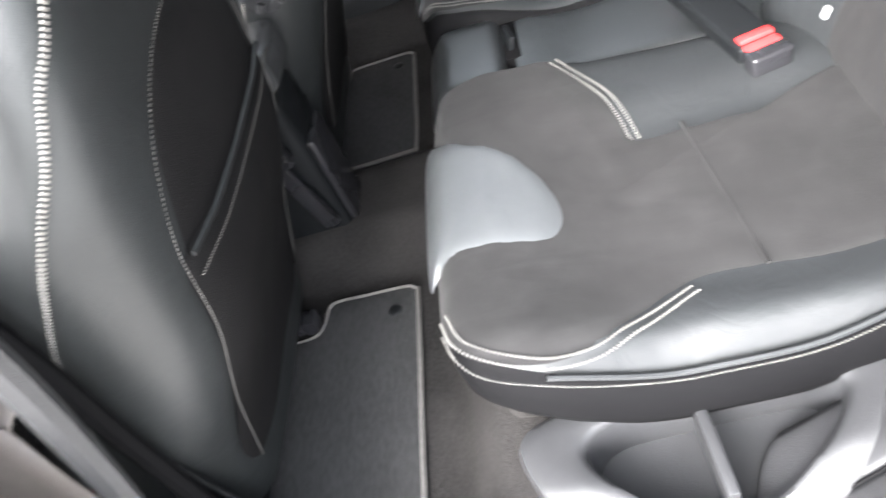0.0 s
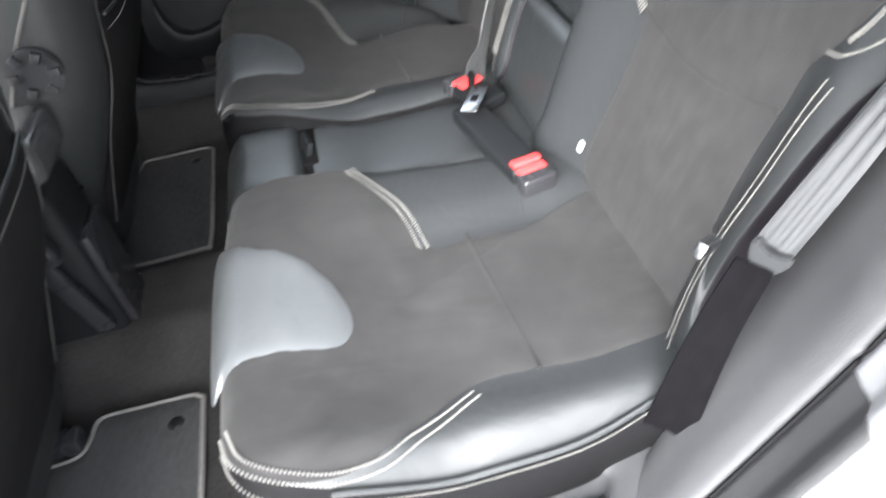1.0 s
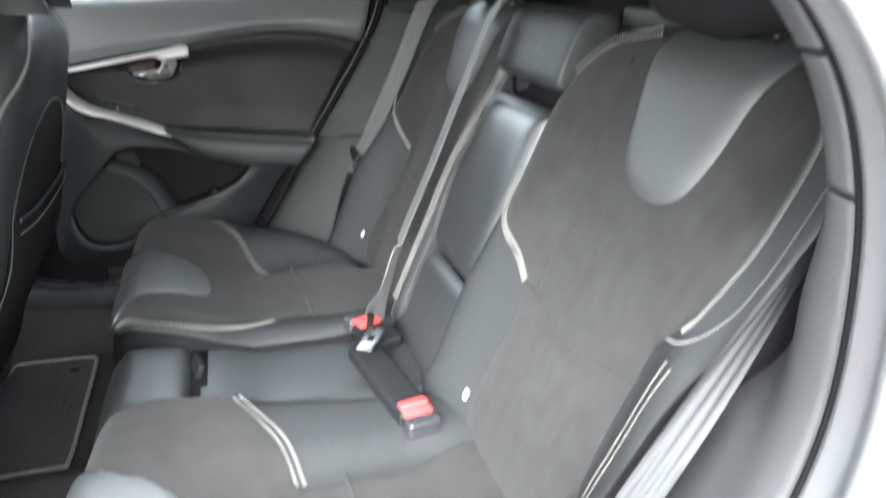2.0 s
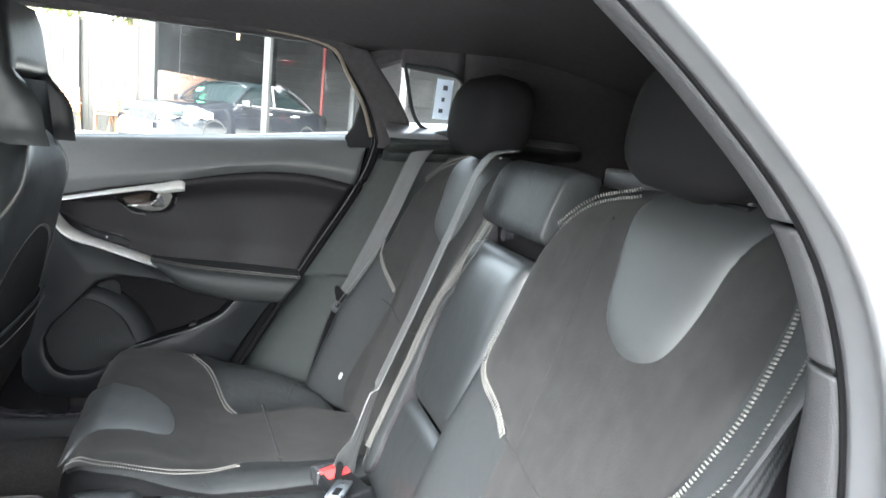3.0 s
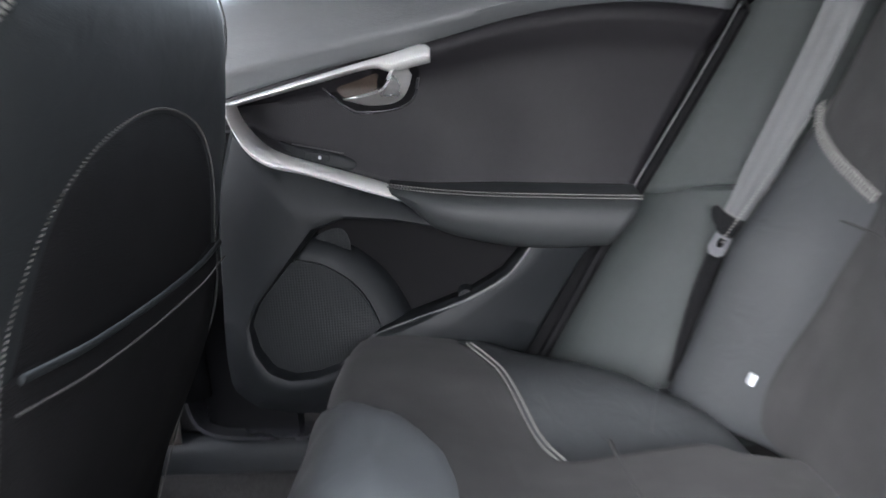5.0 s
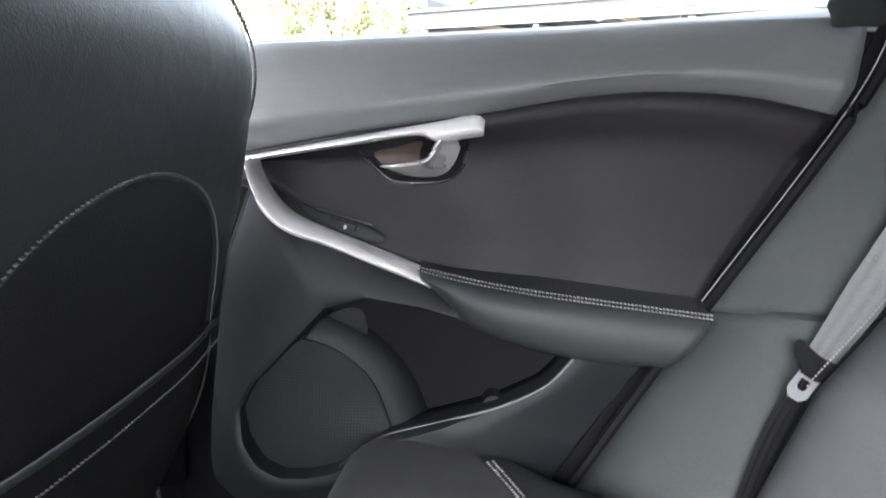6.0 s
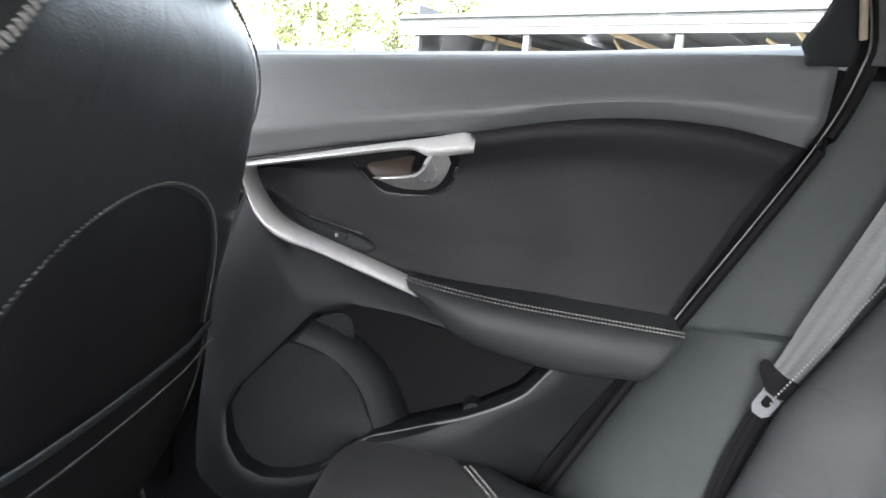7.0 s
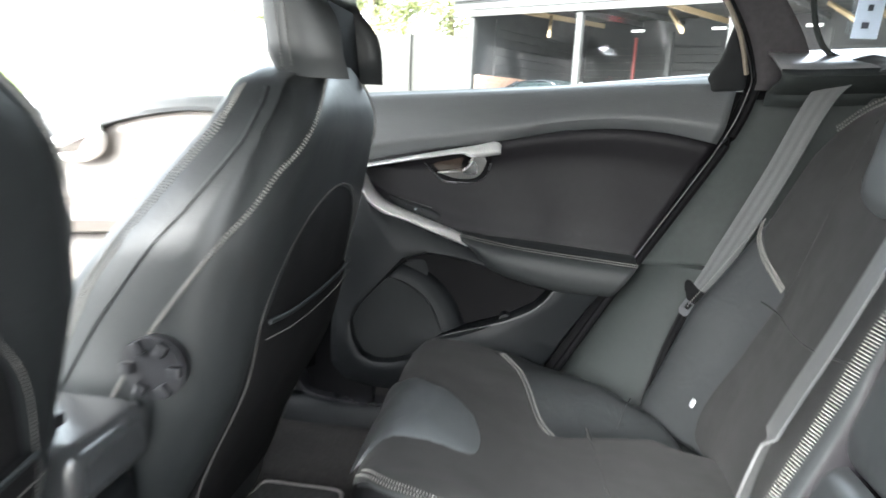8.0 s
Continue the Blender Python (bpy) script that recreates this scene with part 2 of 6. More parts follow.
def loop(pts, n):
    """A closed smooth outline through pts."""
    p = [Vector(q) for q in pts]
    m = len(p)
    fine = []
    for i in range(m):
        a, b, c, d = p[i - 1], p[i], p[(i + 1) % m], p[(i + 2) % m]
        for k in range(12):
            t = k / 12
            fine.append(0.5 * (2 * b + (c - a) * t + (2 * a - 5 * b + 4 * c - d) * t * t + (3 * b - a - 3 * c + d) * t ** 3))
    fine.append(fine[0].copy())
    return even(fine, n + 1)[:-1]


def tube(name, pts, r, mat, parent=None, label="", sides=8, n=0):
    """A round bar along pts; r may be a number or (across, up)."""
    path = [Vector(p) for p in pts] if not n else curve(pts, n)
    ra, rb = r if isinstance(r, tuple) else (r, r)
    rows = []
    for i, p in enumerate(path):
        t = (path[min(i + 1, len(path) - 1)] - path[max(i - 1, 0)]).normalized()
        up = Vector((0, 0, 1)) if abs(t.z) < 0.9 else Vector((1, 0, 0))
        s = t.cross(up).normalized()
        u = s.cross(t)
        rows.append([p + s * ra * math.cos(2 * math.pi * k / sides) + u * rb * math.sin(2 * math.pi * k / sides) for k in range(sides)])
    v, f = grid(rows, close_v=True, cap=True)
    return mesh(name, v, f, mat, parent, label)


def frame_of(across, down):
    """Rotation with its Y across and its -Z down."""
    z = -Vector(down).normalized()
    y = (Vector(across) - z * Vector(across).dot(z)).normalized()
    return Matrix((y.cross(z), y, z)).transposed()


def ribbon(name, pts, side, width, thick, mat, parent=None, label="", n=40, ridges=0, relief=0.0008):
    """A flat band along pts, lying across the direction side; ridges: woven ribs along it."""
    path = curve(pts, n)
    rows = []
    for i, p in enumerate(path):
        t = (path[min(i + 1, n - 1)] - path[max(i - 1, 0)]).normalized()
        s = Vector(side) if not callable(side) else Vector(side(i / (n - 1)))
        s = (s - t * s.dot(t)).normalized()
        u = t.cross(s)
        k = max(ridges * 4, 4)
        wd = width(i / (n - 1)) if callable(width) else width
        top = [p + s * wd * (j / k - 0.5) + u * (thick / 2 + (relief * math.cos(2 * math.pi * j / 4) if ridges else 0)) for j in range(k + 1)]
        low = [p + s * wd * (j / k - 0.5) - u * thick / 2 for j in range(k, -1, -1)]
        rows.append(top + low)
    v, f = grid(rows, close_v=True, cap=True)
    return mesh(name, v, f, mat, parent, label, sharp=50)


def bevel_box(size, bevel=0.004, segments=2, at=(0, 0, 0), rot=None):
    bm = bmesh.new()
    bmesh.ops.create_cube(bm, size=1)
    bmesh.ops.scale(bm, vec=size, verts=bm.verts)
    if bevel:
        bmesh.ops.bevel(bm, geom=list(bm.edges), offset=min(bevel, min(size) * 0.45), segments=segments, affect="EDGES", profile=0.6)
    m = Matrix.Translation(at) @ (rot.to_4x4() if rot is not None else Matrix.Identity(4))
    bmesh.ops.transform(bm, matrix=m, verts=bm.verts)
    return bm


def part(name, bm, mat, parent=None, label="", sharp=40):
    me = bpy.data.meshes.new(name)
    bm.to_mesh(me)
    bm.free()
    me.materials.append(mat)
    me.polygons.foreach_set("use_smooth", [True] * len(me.polygons))
    me.set_sharp_from_angle(angle=radians(sharp))
    ob = new(name, me)
    ob.parent = parent
    if label:
        tagged(ob, label)
    return ob


def box(name, lo, hi, mat, parent=None, label="", bevel=0.004, segments=2):
    size = [b - a for a, b in zip(lo, hi)]
    at = [(a + b) / 2 for a, b in zip(lo, hi)]
    return part(name, bevel_box(size, bevel, segments, at), mat, parent, label)


def ss(a, b, x):
    t = min(max((x - a) / (b - a), 0), 1)
    return t * t * (3 - 2 * t)


def second_material(ob, mat, count):
    """The first faces of a mesh, its hidden sides, take another material."""
    ob.data.materials.append(mat)
    for p in list(ob.data.polygons)[:count]:
        p.material_index = 1


def pad(name, outline, centre, surf, mat, parent=None, label="", puff=0.006, sink=0.003, rings=9, n=72, power=6, skirt=None, skirt_mat=None):
    """A stuffed panel: a closed outline in the two coordinates of surf(a, b, off), filled from its edge to its centre.
    skirt: a list of (extra outset, drop) rows that carry the edge on downwards."""
    c = Vector((*centre, 0))
    edge = loop([(*q, 0) for q in outline], n)
    rows = []
    if skirt:
        for out, drop in reversed(skirt):
            row = []
            for q in edge:
                d = (q - c)
                p = Vector(surf(*(c + d * (1 + out / max(d.length, 0.01))).xy, -sink))
                row.append(p - Vector((0, 0, drop)))
            rows.append(row)
    for k in range(rings):
        s = 1 - (k / rings) ** 1.6
        off = puff * (1 - s ** power) - sink * s ** power
        rows.append([Vector(surf(*(c + (q - c) * s).xy, off)) for q in edge])
    v, f = grid(rows, close_v=True)
    last = (len(rows) - 1) * n
    v.append(Vector(surf(centre[0], centre[1], puff)))
    f += [(last + j, last + (j + 1) % n, len(v) - 1) for j in range(n)]
    ob = mesh(name, v, f, mat, parent, label, sharp=60)
    if skirt_mat:
        second_material(ob, skirt_mat, n * (len(skirt) + 1))
    return ob


def on_surf(f, line, off, n=40):
    """Points of a smooth line drawn on the surface f."""
    return [f(q.x, q.y, off) for q in curve([(a, b, 0) for a, b in line], n)]


def stitches(name, pts, normal, parent, rows=2, gap=0.008, pitch=0.0044, size=0.003, wide=0.0018, n=None, lift=0.001, label="", mat=None):
    """Rows of small slanted thread stitches along pts; normal(p) points out of the cloth."""
    base = curve(pts, 60)
    total = sum((b - a).length for a, b in zip(base, base[1:]))
    n = n or max(int(total / pitch), 3)
    path = curve(pts, n)
    verts, faces = [], []
    for i, p in enumerate(path):
        t = (path[min(i + 1, n - 1)] - path[max(i - 1, 0)]).normalized()
        u = Vector(normal(p) if callable(normal) else normal).normalized()
        s = t.cross(u).normalized()
        u = s.cross(t)
        for r in range(rows):
            q = p + s * gap * (r - (rows - 1) / 2) + u * lift
            o = len(verts)
            for z, k, e in ((-0.001, 1.0, 1.0), (0.0008, 0.7, 0.6)):
                for a, b in ((-1, -1), (1, -1), (1, 1), (-1, 1)):
                    verts.append(q + t * a * size * k / 2 + s * (b * wide * e / 2 + a * 0.0005) + u * z)
            faces += [(o, o + 1, o + 5, o + 4), (o + 1, o + 2, o + 6, o + 5), (o + 2, o + 3, o + 7, o + 6), (o + 3, o, o + 4, o + 7), (o + 4, o + 5, o + 6, o + 7)]
    return mesh(name, verts, faces, mat or THREAD, parent, label, flat=True)


# ---------------------------------------------------------------- shell of the car (setting)
def mirror_y(p):
    """The same place on the other side of the car."""
    return (p[0], 0.03 - p[1], p[2])


# floor: carpet with a raised tunnel between the footwells
def floor_z(x, y):
    tunnel = 0.075 * (1 - ss(0.07, 0.17, abs(y + 0.03)))
    kick = 0.10 * ss(-0.60, -0.50, x) + 0.05 * ss(-1.2, -1.7, x)
    edge = (0.09 if y > 0 else 0.07) * ss(0.62, 0.70, abs(y + 0.03)) * ss(-0.50, -0.56, x)
    return 0.288 + max(tunnel, edge) + kick + 0.003 * noise.noise((x * 9, y * 9, 0))


rows = [[(x, y, floor_z(x, y)) for y in np.linspace(-0.75, 0.69, 90)] for x in np.linspace(-2.0, -0.42, 70)]
floor = tagged(mesh("floor", *grid(rows), CARPET, thick=0.012), "black carpeted car floor with a raised tunnel", "floor", kind="structure")

# roof lining
def roof_z(x, y):
    side = abs(y + 0.03) / 0.66
    return 1.465 - 0.075 * side ** 4 - 0.10 * ss(0.35, 1.0, x) - 0.05 * ss(-0.9, -1.6, x)


rows = [[(x, y, roof_z(x, y)) for y in np.linspace(-0.69, 0.63, 40)] for x in np.linspace(-1.45, 1.0, 50)]
ceiling = tagged(mesh("ceiling", *grid(rows), HEADLINER, thick=0.012), "charcoal cloth roof lining of the car", "headliner", kind="structure")
rows = [[(x, y * 1.05, roof_z(x, y) + 0.035) for y in np.linspace(-0.72, 0.66, 30)] for x in np.linspace(-1.5, 1.05, 40)]
tagged(mesh("roof", *grid(rows), PAINT, thick=0.004), "pale silver painted car roof", "car roof", kind="structure")

# the rear door's aperture edge, from the window's top corner down to the sill
EDGE = [(-0.07, 0.615, 1.385), (-0.02, 0.625, 1.325), (0.03, 0.645, 1.255), (0.06, 0.665, 1.19), (0.066, 0.68, 1.15), (0.03, 0.69, 1.047),
        (-0.105, 0.695, 0.812), (-0.164, 0.695, 0.716), (-0.249, 0.695, 0.564), (-0.33, 0.695, 0.43)]


def pillar_trims(side, label):
    """Lower and upper trim behind the rear door, with the wheel arch swelling towards the seat."""
    flip = (lambda p: p) if side > 0 else mirror_y
    tag = "wall_right" if side > 0 else "wall_left"
    root = thing(tag, label, "pillar trim", kind="structure")
    e = curve(EDGE, 60)
    low = [p for p in e if p.z <= 0.815]
    mid = [p for p in e if 0.80 <= p.z <= 1.152]
    for name, line, proud in (("lower_pillar_trim", low, 0.014), ("middle_pillar_trim", mid, 0.0)):
        rws = []
        for p in curve(line, 24):
            row = []
            for k in range(12):
                s = k / 11
                roll = (0.018 + 0.036 * (proud > 0)) * (1 - min(s / (0.12 + 0.10 * (proud > 0)), 1)) ** 2
                row.append(flip((p.x + 0.012 + 0.012 * (proud > 0) + s * 0.36, p.y - 0.004 + roll - 0.085 * ss(0, 0.9, s) - proud * ss(0.0, 0.15, s), p.z + 0.02 * s)))
            rws.append(row)
        if name == "lower_pillar_trim":
            top = [[Vector(flip((q[0], (q[1] if side > 0 else 0.03 - q[1]) + 0.02, q[2] + 0.012))) for q in rws[0]]]
            rws = top + rws
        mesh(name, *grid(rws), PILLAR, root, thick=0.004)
    mesh("backing", *grid([[flip((p.x - 0.05 + 0.5 * k / 3, p.y + 0.035 + 0.005 * k, p.z)) for k in range(4)] for p in curve(EDGE[4:], 30)]), RUBBER, root, thick=0.004)
    mesh("upper_backing", *grid([[flip((p.x + 0.002 + 0.10 * k / 3, p.y + 0.03, p.z)) for k in range(4)] for p in curve(EDGE[:6], 24)]), RUBBER, root, thick=0.004)
    # upper pillar beside the quarter window
    front = [p for p in e if p.z >= 1.15]
    rws = []
    for p in curve(front, 20):
        rws.append([flip((p.x + 0.012 + (0.075 + 0.10 * (1.385 - p.z)) * k / 6, p.y - 0.012 * k / 6, p.z)) for k in range(7)])
    mesh("upper_pillar_trim", *grid(rws), HEADLINER if side > 0 else PILLAR, root, thick=0.006)
    # strip under the quarter window with the belt outlet
    rws = [[flip((x, y - 0.04 * (x - 0.07), z + 0.01 * ss(0.1, 0.3, x))) for y, z in ((0.66, 1.220), (0.63, 1.210), (0.60, 1.197), (0.572, 1.183), (0.564, 1.173), (0.575, 1.163), (0.605, 1.156), (0.632, 1.146), (0.638, 1.125))] for x in np.linspace(0.085, 0.60, 20)]
    # one ledge in two tones: sunlit glare coloured on top, dark face below
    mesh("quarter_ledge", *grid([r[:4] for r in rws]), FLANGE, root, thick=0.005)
    mesh("ledge_face", *grid([r[3:] for r in rws]), PILLAR, root, thick=0.005)
    return root


wall_right = pillar_trims(1, "dark grey plastic pillar trim beside the rear seat")
# edge of the open doorway: pillar trim inside it, painted flange outside it
NEDGE = [(-0.30, -0.655, 1.385), (-0.17, -0.665, 1.345), (-0.10, -0.675, 1.295), (-0.044, -0.69, 1.248), (0.02, -0.705, 1.184), (0.055, -0.715, 1.12), (0.078, -0.72, 1.04), (0.095, -0.72, 0.93),
         (0.085, -0.72, 0.83), (0.05, -0.72, 0.73), (-0.01, -0.72, 0.62), (-0.08, -0.725, 0.52), (-0.16, -0.735, 0.44), (-0.25, -0.75, 0.39)]
wall_left = thing("wall_left", "plastic pillar trim beside the open doorway, coloured paler for daylight", "pillar trim", kind="structure")
ne = curve(NEDGE, 120)


def jamb_rows(line, prof):
    out = []
    for p in line:
        g = 1 - 0.45 * ss(0.98, 1.10, p.z) - 0.45 * ss(0.56, 0.45, p.z) if prof is TRIM_PROFILE else 1
        deep = 1.2 * ss(0.82, 1.0, p.z) if prof is TRIM_PROFILE else 0
        out.append([(p.x + a * g + deep * max(b - 0.05, 0), p.y + b * g, p.z + c) for a, b, c in prof])
    return out


fine_edge = curve(NEDGE, 420)
TRIM_PROFILE = [(0.003, -0.004, 0), (0.002, 0.010, 0), (0.004, 0.024, 0), (0.009, 0.038, 0), (0.016, 0.052, 0), (0.023, 0.066, 0), (0.030, 0.080, 0), (0.037, 0.094, 0), (0.045, 0.108, 0), (0.054, 0.122, 0), (0.064, 0.136, 0), (0.076, 0.150, 0), (0.10, 0.17, 0)]
for name, z0, z1 in (("upper_pillar_trim", 1.182, 1.40), ("middle_pillar_trim", 1.0935, 1.180), ("lower_pillar_trim", 0.30, 1.0915)):
    # paler than the far trim: daylight put into the colour
    mesh(name, *grid(jamb_rows([p for p in fine_edge if z0 <= p.z <= z1], TRIM_PROFILE)), LIT_NEAR_TRIM, wall_left, thick=0.004)


# rear body side outside the doorway's trims: painted skin and its dark inner lining
back = [p for p in ne if p.z > 0.42]
tagged(mesh("wall_quarter_left", *grid([[(p.x - 0.029 + (1.0 - p.x) * k / 6, p.y - 0.066 - 0.03 * math.sin(k / 6 * 2.4) + 0.06 * (k / 6) ** 2, p.z) for k in range(7)] for p in ne if p.z > 0.55]), PAINT, thick=0.004), "pale painted rear side of the car", "body side", kind="structure")
tagged(mesh("wall_lining_left", *grid([[(p.x + 0.03 + (1.0 - p.x) * k / 6, p.y - 0.03, p.z) for k in range(7)] for p in back]), RUBBER, thick=0.004), "dark lining behind the doorway trim", "body side", kind="structure")


def outline_bar(name, pts, r, mat, label, category, n=60):
    ob = tube(name, pts, r, mat, n=n)
    return tagged(ob, label, category, kind="structure")


outline_bar("trim", [(x + 0.016, y + 0.006, z) for x, y, z in EDGE], 0.008, RUBBER, "black rubber door seal along the pillar", "door seal")
outline_bar("trim", [(x + 0.002, y - 0.003, z) for x, y, z in EDGE[2:7]], 0.0012, EDGE_GREY, "thin pale painted edge beside the door seal", "door edge")
outline_bar("trim", [(x - 0.002, y - 0.006, z) for x, y, z in NEDGE], 0.0025, RUBBER, "thin black seam along the open doorway", "door seal", 100)
flange = [(0.0, -0.006, 0), (-0.002, -0.014, 0), (-0.006, -0.024, 0), (-0.008, -0.034, 0), (-0.012, -0.042, 0), (-0.022, -0.050, 0), (-0.030, -0.066, 0)]
# flange in the darkened copy of the body paint, shade in its colour
tagged(mesh("trim", *grid(jamb_rows([p for p in fine_edge if p.z > 0.70], flange)), FLANGE, thick=0.003), "body-coloured flange of the open doorway, darkened for shade", "door frame", kind="structure")
# up to z 0.705 the flange takes a darker colour
tagged(mesh("trim", *grid(jamb_rows([p for p in fine_edge if p.z <= 0.705], flange)), SILL_TRIM, thick=0.003), "dark lower part of the open doorway's flange", "door frame", kind="structure")
rws = [[(x, -0.76 - 0.05 * k / 3, 0.38 - 0.02 * k) for k in range(4)] for x in np.linspace(-0.78, -0.25, 12)]
tagged(mesh("trim", *grid(rws), PAINT, thick=0.01), "pale painted sill of the open doorway", "door sill", kind="structure")


# far window openings: frame bars, panes
WIN_TOP = [(-0.665, 0.715, 1.115), (-0.655, 0.66, 1.26), (-0.645, 0.605, 1.392), (-0.45, 0.595, 1.408), (-0.21, 0.598, 1.40), (-0.07, 0.61, 1.382),
           (-0.02, 0.622, 1.322), (0.028, 0.642, 1.252), (0.058, 0.668, 1.18)]


def window(name, frame_pts, pane_rows, mat, label, bar=0.009):
    root = thing(name, label, "car window", kind="structure")
    tube("window_frame", frame_pts, bar, mat, root, n=50)
    p = mesh("pane", *grid(pane_rows), GLASS, root, thick=0.0)
    p.visible_shadow = False
    return root


rws = []
for k in range(10):
    s = k / 9
    z = 1.10 + 0.30 * s
    y = 0.742 - 0.125 * s
    xr = 0.07 if z < 1.18 else float(np.interp(z, [1.18, 1.252, 1.322, 1.382, 1.41], [0.06, 0.03, -0.02, -0.07, -0.15]))
    rws.append([(-0.68 + (xr + 0.68) * j / 8, y, z) for j in range(9)])
window("window_1", WIN_TOP[2:], rws, SEAL_TAN, "clear rear door window with a taupe seal", 0.0045)

# quarter window behind the pillar
Q = [(0.112, 0.595, 1.362), (0.245, 0.575, 1.345), (0.33, 0.60, 1.222), (0.175, 0.622, 1.218)]
rws = [[Vector(Q[0]).lerp(Vector(Q[1]), j / 4).lerp(Vector(Q[3]).lerp(Vector(Q[2]), j / 4), i / 4) + Vector((0, 0.01, 0)) for j in range(5)] for i in range(5)]
window("window_2", [*Q, Q[0]], rws, PILLAR, "small quarter window behind the rear door", 0.005)
# panel round the quarter window, up to the roof and back to the tailgate
rws = []
for t in np.linspace(0, 1, 12):
    x = 0.25 + 0.75 * t
    lo = 1.345 - 0.125 * ss(0.0, 0.09, t)
    lo = max(1.345 - (x - 0.25) * 1.5, 1.21)
    rws.append([(x, 0.58 + 0.035 * (1.42 - z) / 0.2 - 0.06 * t, z) for z in np.linspace(1.0 if x > 0.345 else lo, roof_z(x, 0.58) + 0.01, 8)])
tagged(mesh("wall_rear_right", *grid(rws), HEADLINER, thick=0.01), "dark trim between the quarter window and the tailgate", "pillar trim", kind="structure")
rws = [[(0.105 + (0.26 - 0.105) * s, 0.60 - 0.02 * s, 1.355 - 0.012 * s + (0.075 + 0.01 * s) * k / 4) for k in range(5)] for s in np.linspace(0, 1, 8)]
tagged(mesh("wall_over_quarter", *grid(rws), HEADLINER, thick=0.008), "dark trim over the quarter window", "pillar trim", kind="structure")
rws = [[(x, -0.63 + 0.05 * (x - 0.1), z) for z in np.linspace(1.0 if x > 0.3 else 1.18, 1.43, 8)] for x in np.linspace(0.12, 1.0, 12)]
tagged(mesh("wall_rear_left", *grid(rws), HEADLINER, thick=0.01), "dark trim behind the open doorway", "pillar trim", kind="structure")
# roof rail trim above the doors
for sgn in (1, -1):
    pts = [(-1.4, 0.615, 1.375), (-0.66, 0.61, 1.405), (-0.2, 0.61, 1.415), (-0.05, 0.625, 1.395), (0.02, 0.635, 1.36), (0.15, 0.615, 1.40), (0.4, 0.59, 1.38)]
    pts = pts if sgn > 0 else [mirror_y(p) for p in pts]
    outline_bar("trim", pts, (0.022, 0.025), HEADLINER, "padded dark rail along the roof's edge", "roof rail")
# tailgate and luggage cover close the car behind the seats
rws = [[(1.0 + 0.02 * math.sin(z * 5), y, z) for z in np.linspace(0.45, 1.42, 10)] for y in np.linspace(-0.68, 0.62, 12)]
tagged(mesh("wall_tailgate", *grid(rws), HEADLINER, thick=0.02), "dark lining of the closed tailgate", "tailgate", kind="structure")
rws = [[(x, y, 1.105 + 0.004 * math.sin(y * 6)) for y in np.linspace(-0.66, 0.60, 12)] for x in np.linspace(0.30, 1.0, 10)]
tagged(mesh("parcel_shelf", *grid(rws), HEADLINER, thick=0.012), "black parcel shelf behind the rear seats", "parcel shelf")


# luggage space: floor and side linings
rws = [[(x, y, 0.50) for y in np.linspace(-0.74, 0.70, 6)] for x in np.linspace(0.08, 1.03, 6)]
tagged(mesh("wall_luggage_floor", *grid(rws), CARPET, thick=0.01), "black carpet of the luggage space", "luggage floor", kind="structure")
for sgn in (-1, 1):
    rws = [[(x, -0.02 + sgn * 0.60, z) for z in np.linspace(0.48, 1.12, 6)] for x in np.linspace(0.27, 1.02, 6)]
    tagged(mesh("wall_luggage_side", *grid(rws), HEADLINER, thick=0.01), "dark side lining of the luggage space", "luggage lining", kind="structure")
# pale retractable cover case behind the seat backs
tagged(box("luggage_cover", (0.305, -0.262, 1.135), (0.345, -0.045, 1.181), TRAY_PLASTIC, None, "", 0.008, 3), "grey luggage cover case behind the seat backs", "luggage cover")


# ---------------------------------------------------------------- door panels
def radial(poly, c, n):
    """Where n rays from c leave the polygon."""
    out = []
    m = len(poly)
    for k in range(n):
        a = 2 * math.pi * k / n
        d = (math.cos(a), math.sin(a))
        best = 0
        for i in range(m):
            (x1, z1), (x2, z2) = poly[i], poly[(i + 1) % m]
            ex, ez = x2 - x1, z2 - z1
            den = d[0] * ez - d[1] * ex
            if abs(den) < 1e-12:
                continue
            s = ((x1 - c[0]) * ez - (z1 - c[1]) * ex) / den
            u = ((x1 - c[0]) * d[1] - (z1 - c[1]) * d[0]) / den
            if s > 0 and -1e-6 <= u <= 1 + 1e-6:
                best = max(best, s)
        out.append((c[0] + d[0] * best, c[1] + d[1] * best))
    return out


door = thing("door_1", "closed black rear car door with leather and brushed metal trim", "car door", (-0.35, 0.72, 0.5), kind="structure")
DM = Matrix.Translation((0.35, -0.72, -0.5))
SILL = [(-0.70, 1.108), (-0.649, 1.113), (-0.487, 1.126), (-0.279, 1.144), (-0.144, 1.158), (0.004, 1.172), (0.062, 1.178)]
GROOVE = [(-0.70, 0.966), (-0.657, 0.976), (-0.545, 1.001), (-0.387, 1.030), (-0.273, 1.054), (-0.174, 1.065), (-0.074, 1.063), (0.028, 1.046)]
sill = curve([(x, 0, z) for x, z in SILL], 48)
groove = curve([(x, 0, z) for x, z in GROOVE], 48)


def dpart(ob):
    ob.matrix_basis = DM
    return ob


def on_door(pts, y):
    return [(x, y, z) for x, z in pts]


# upper trim: rolls from the glass over the top and down to the groove
rws = []
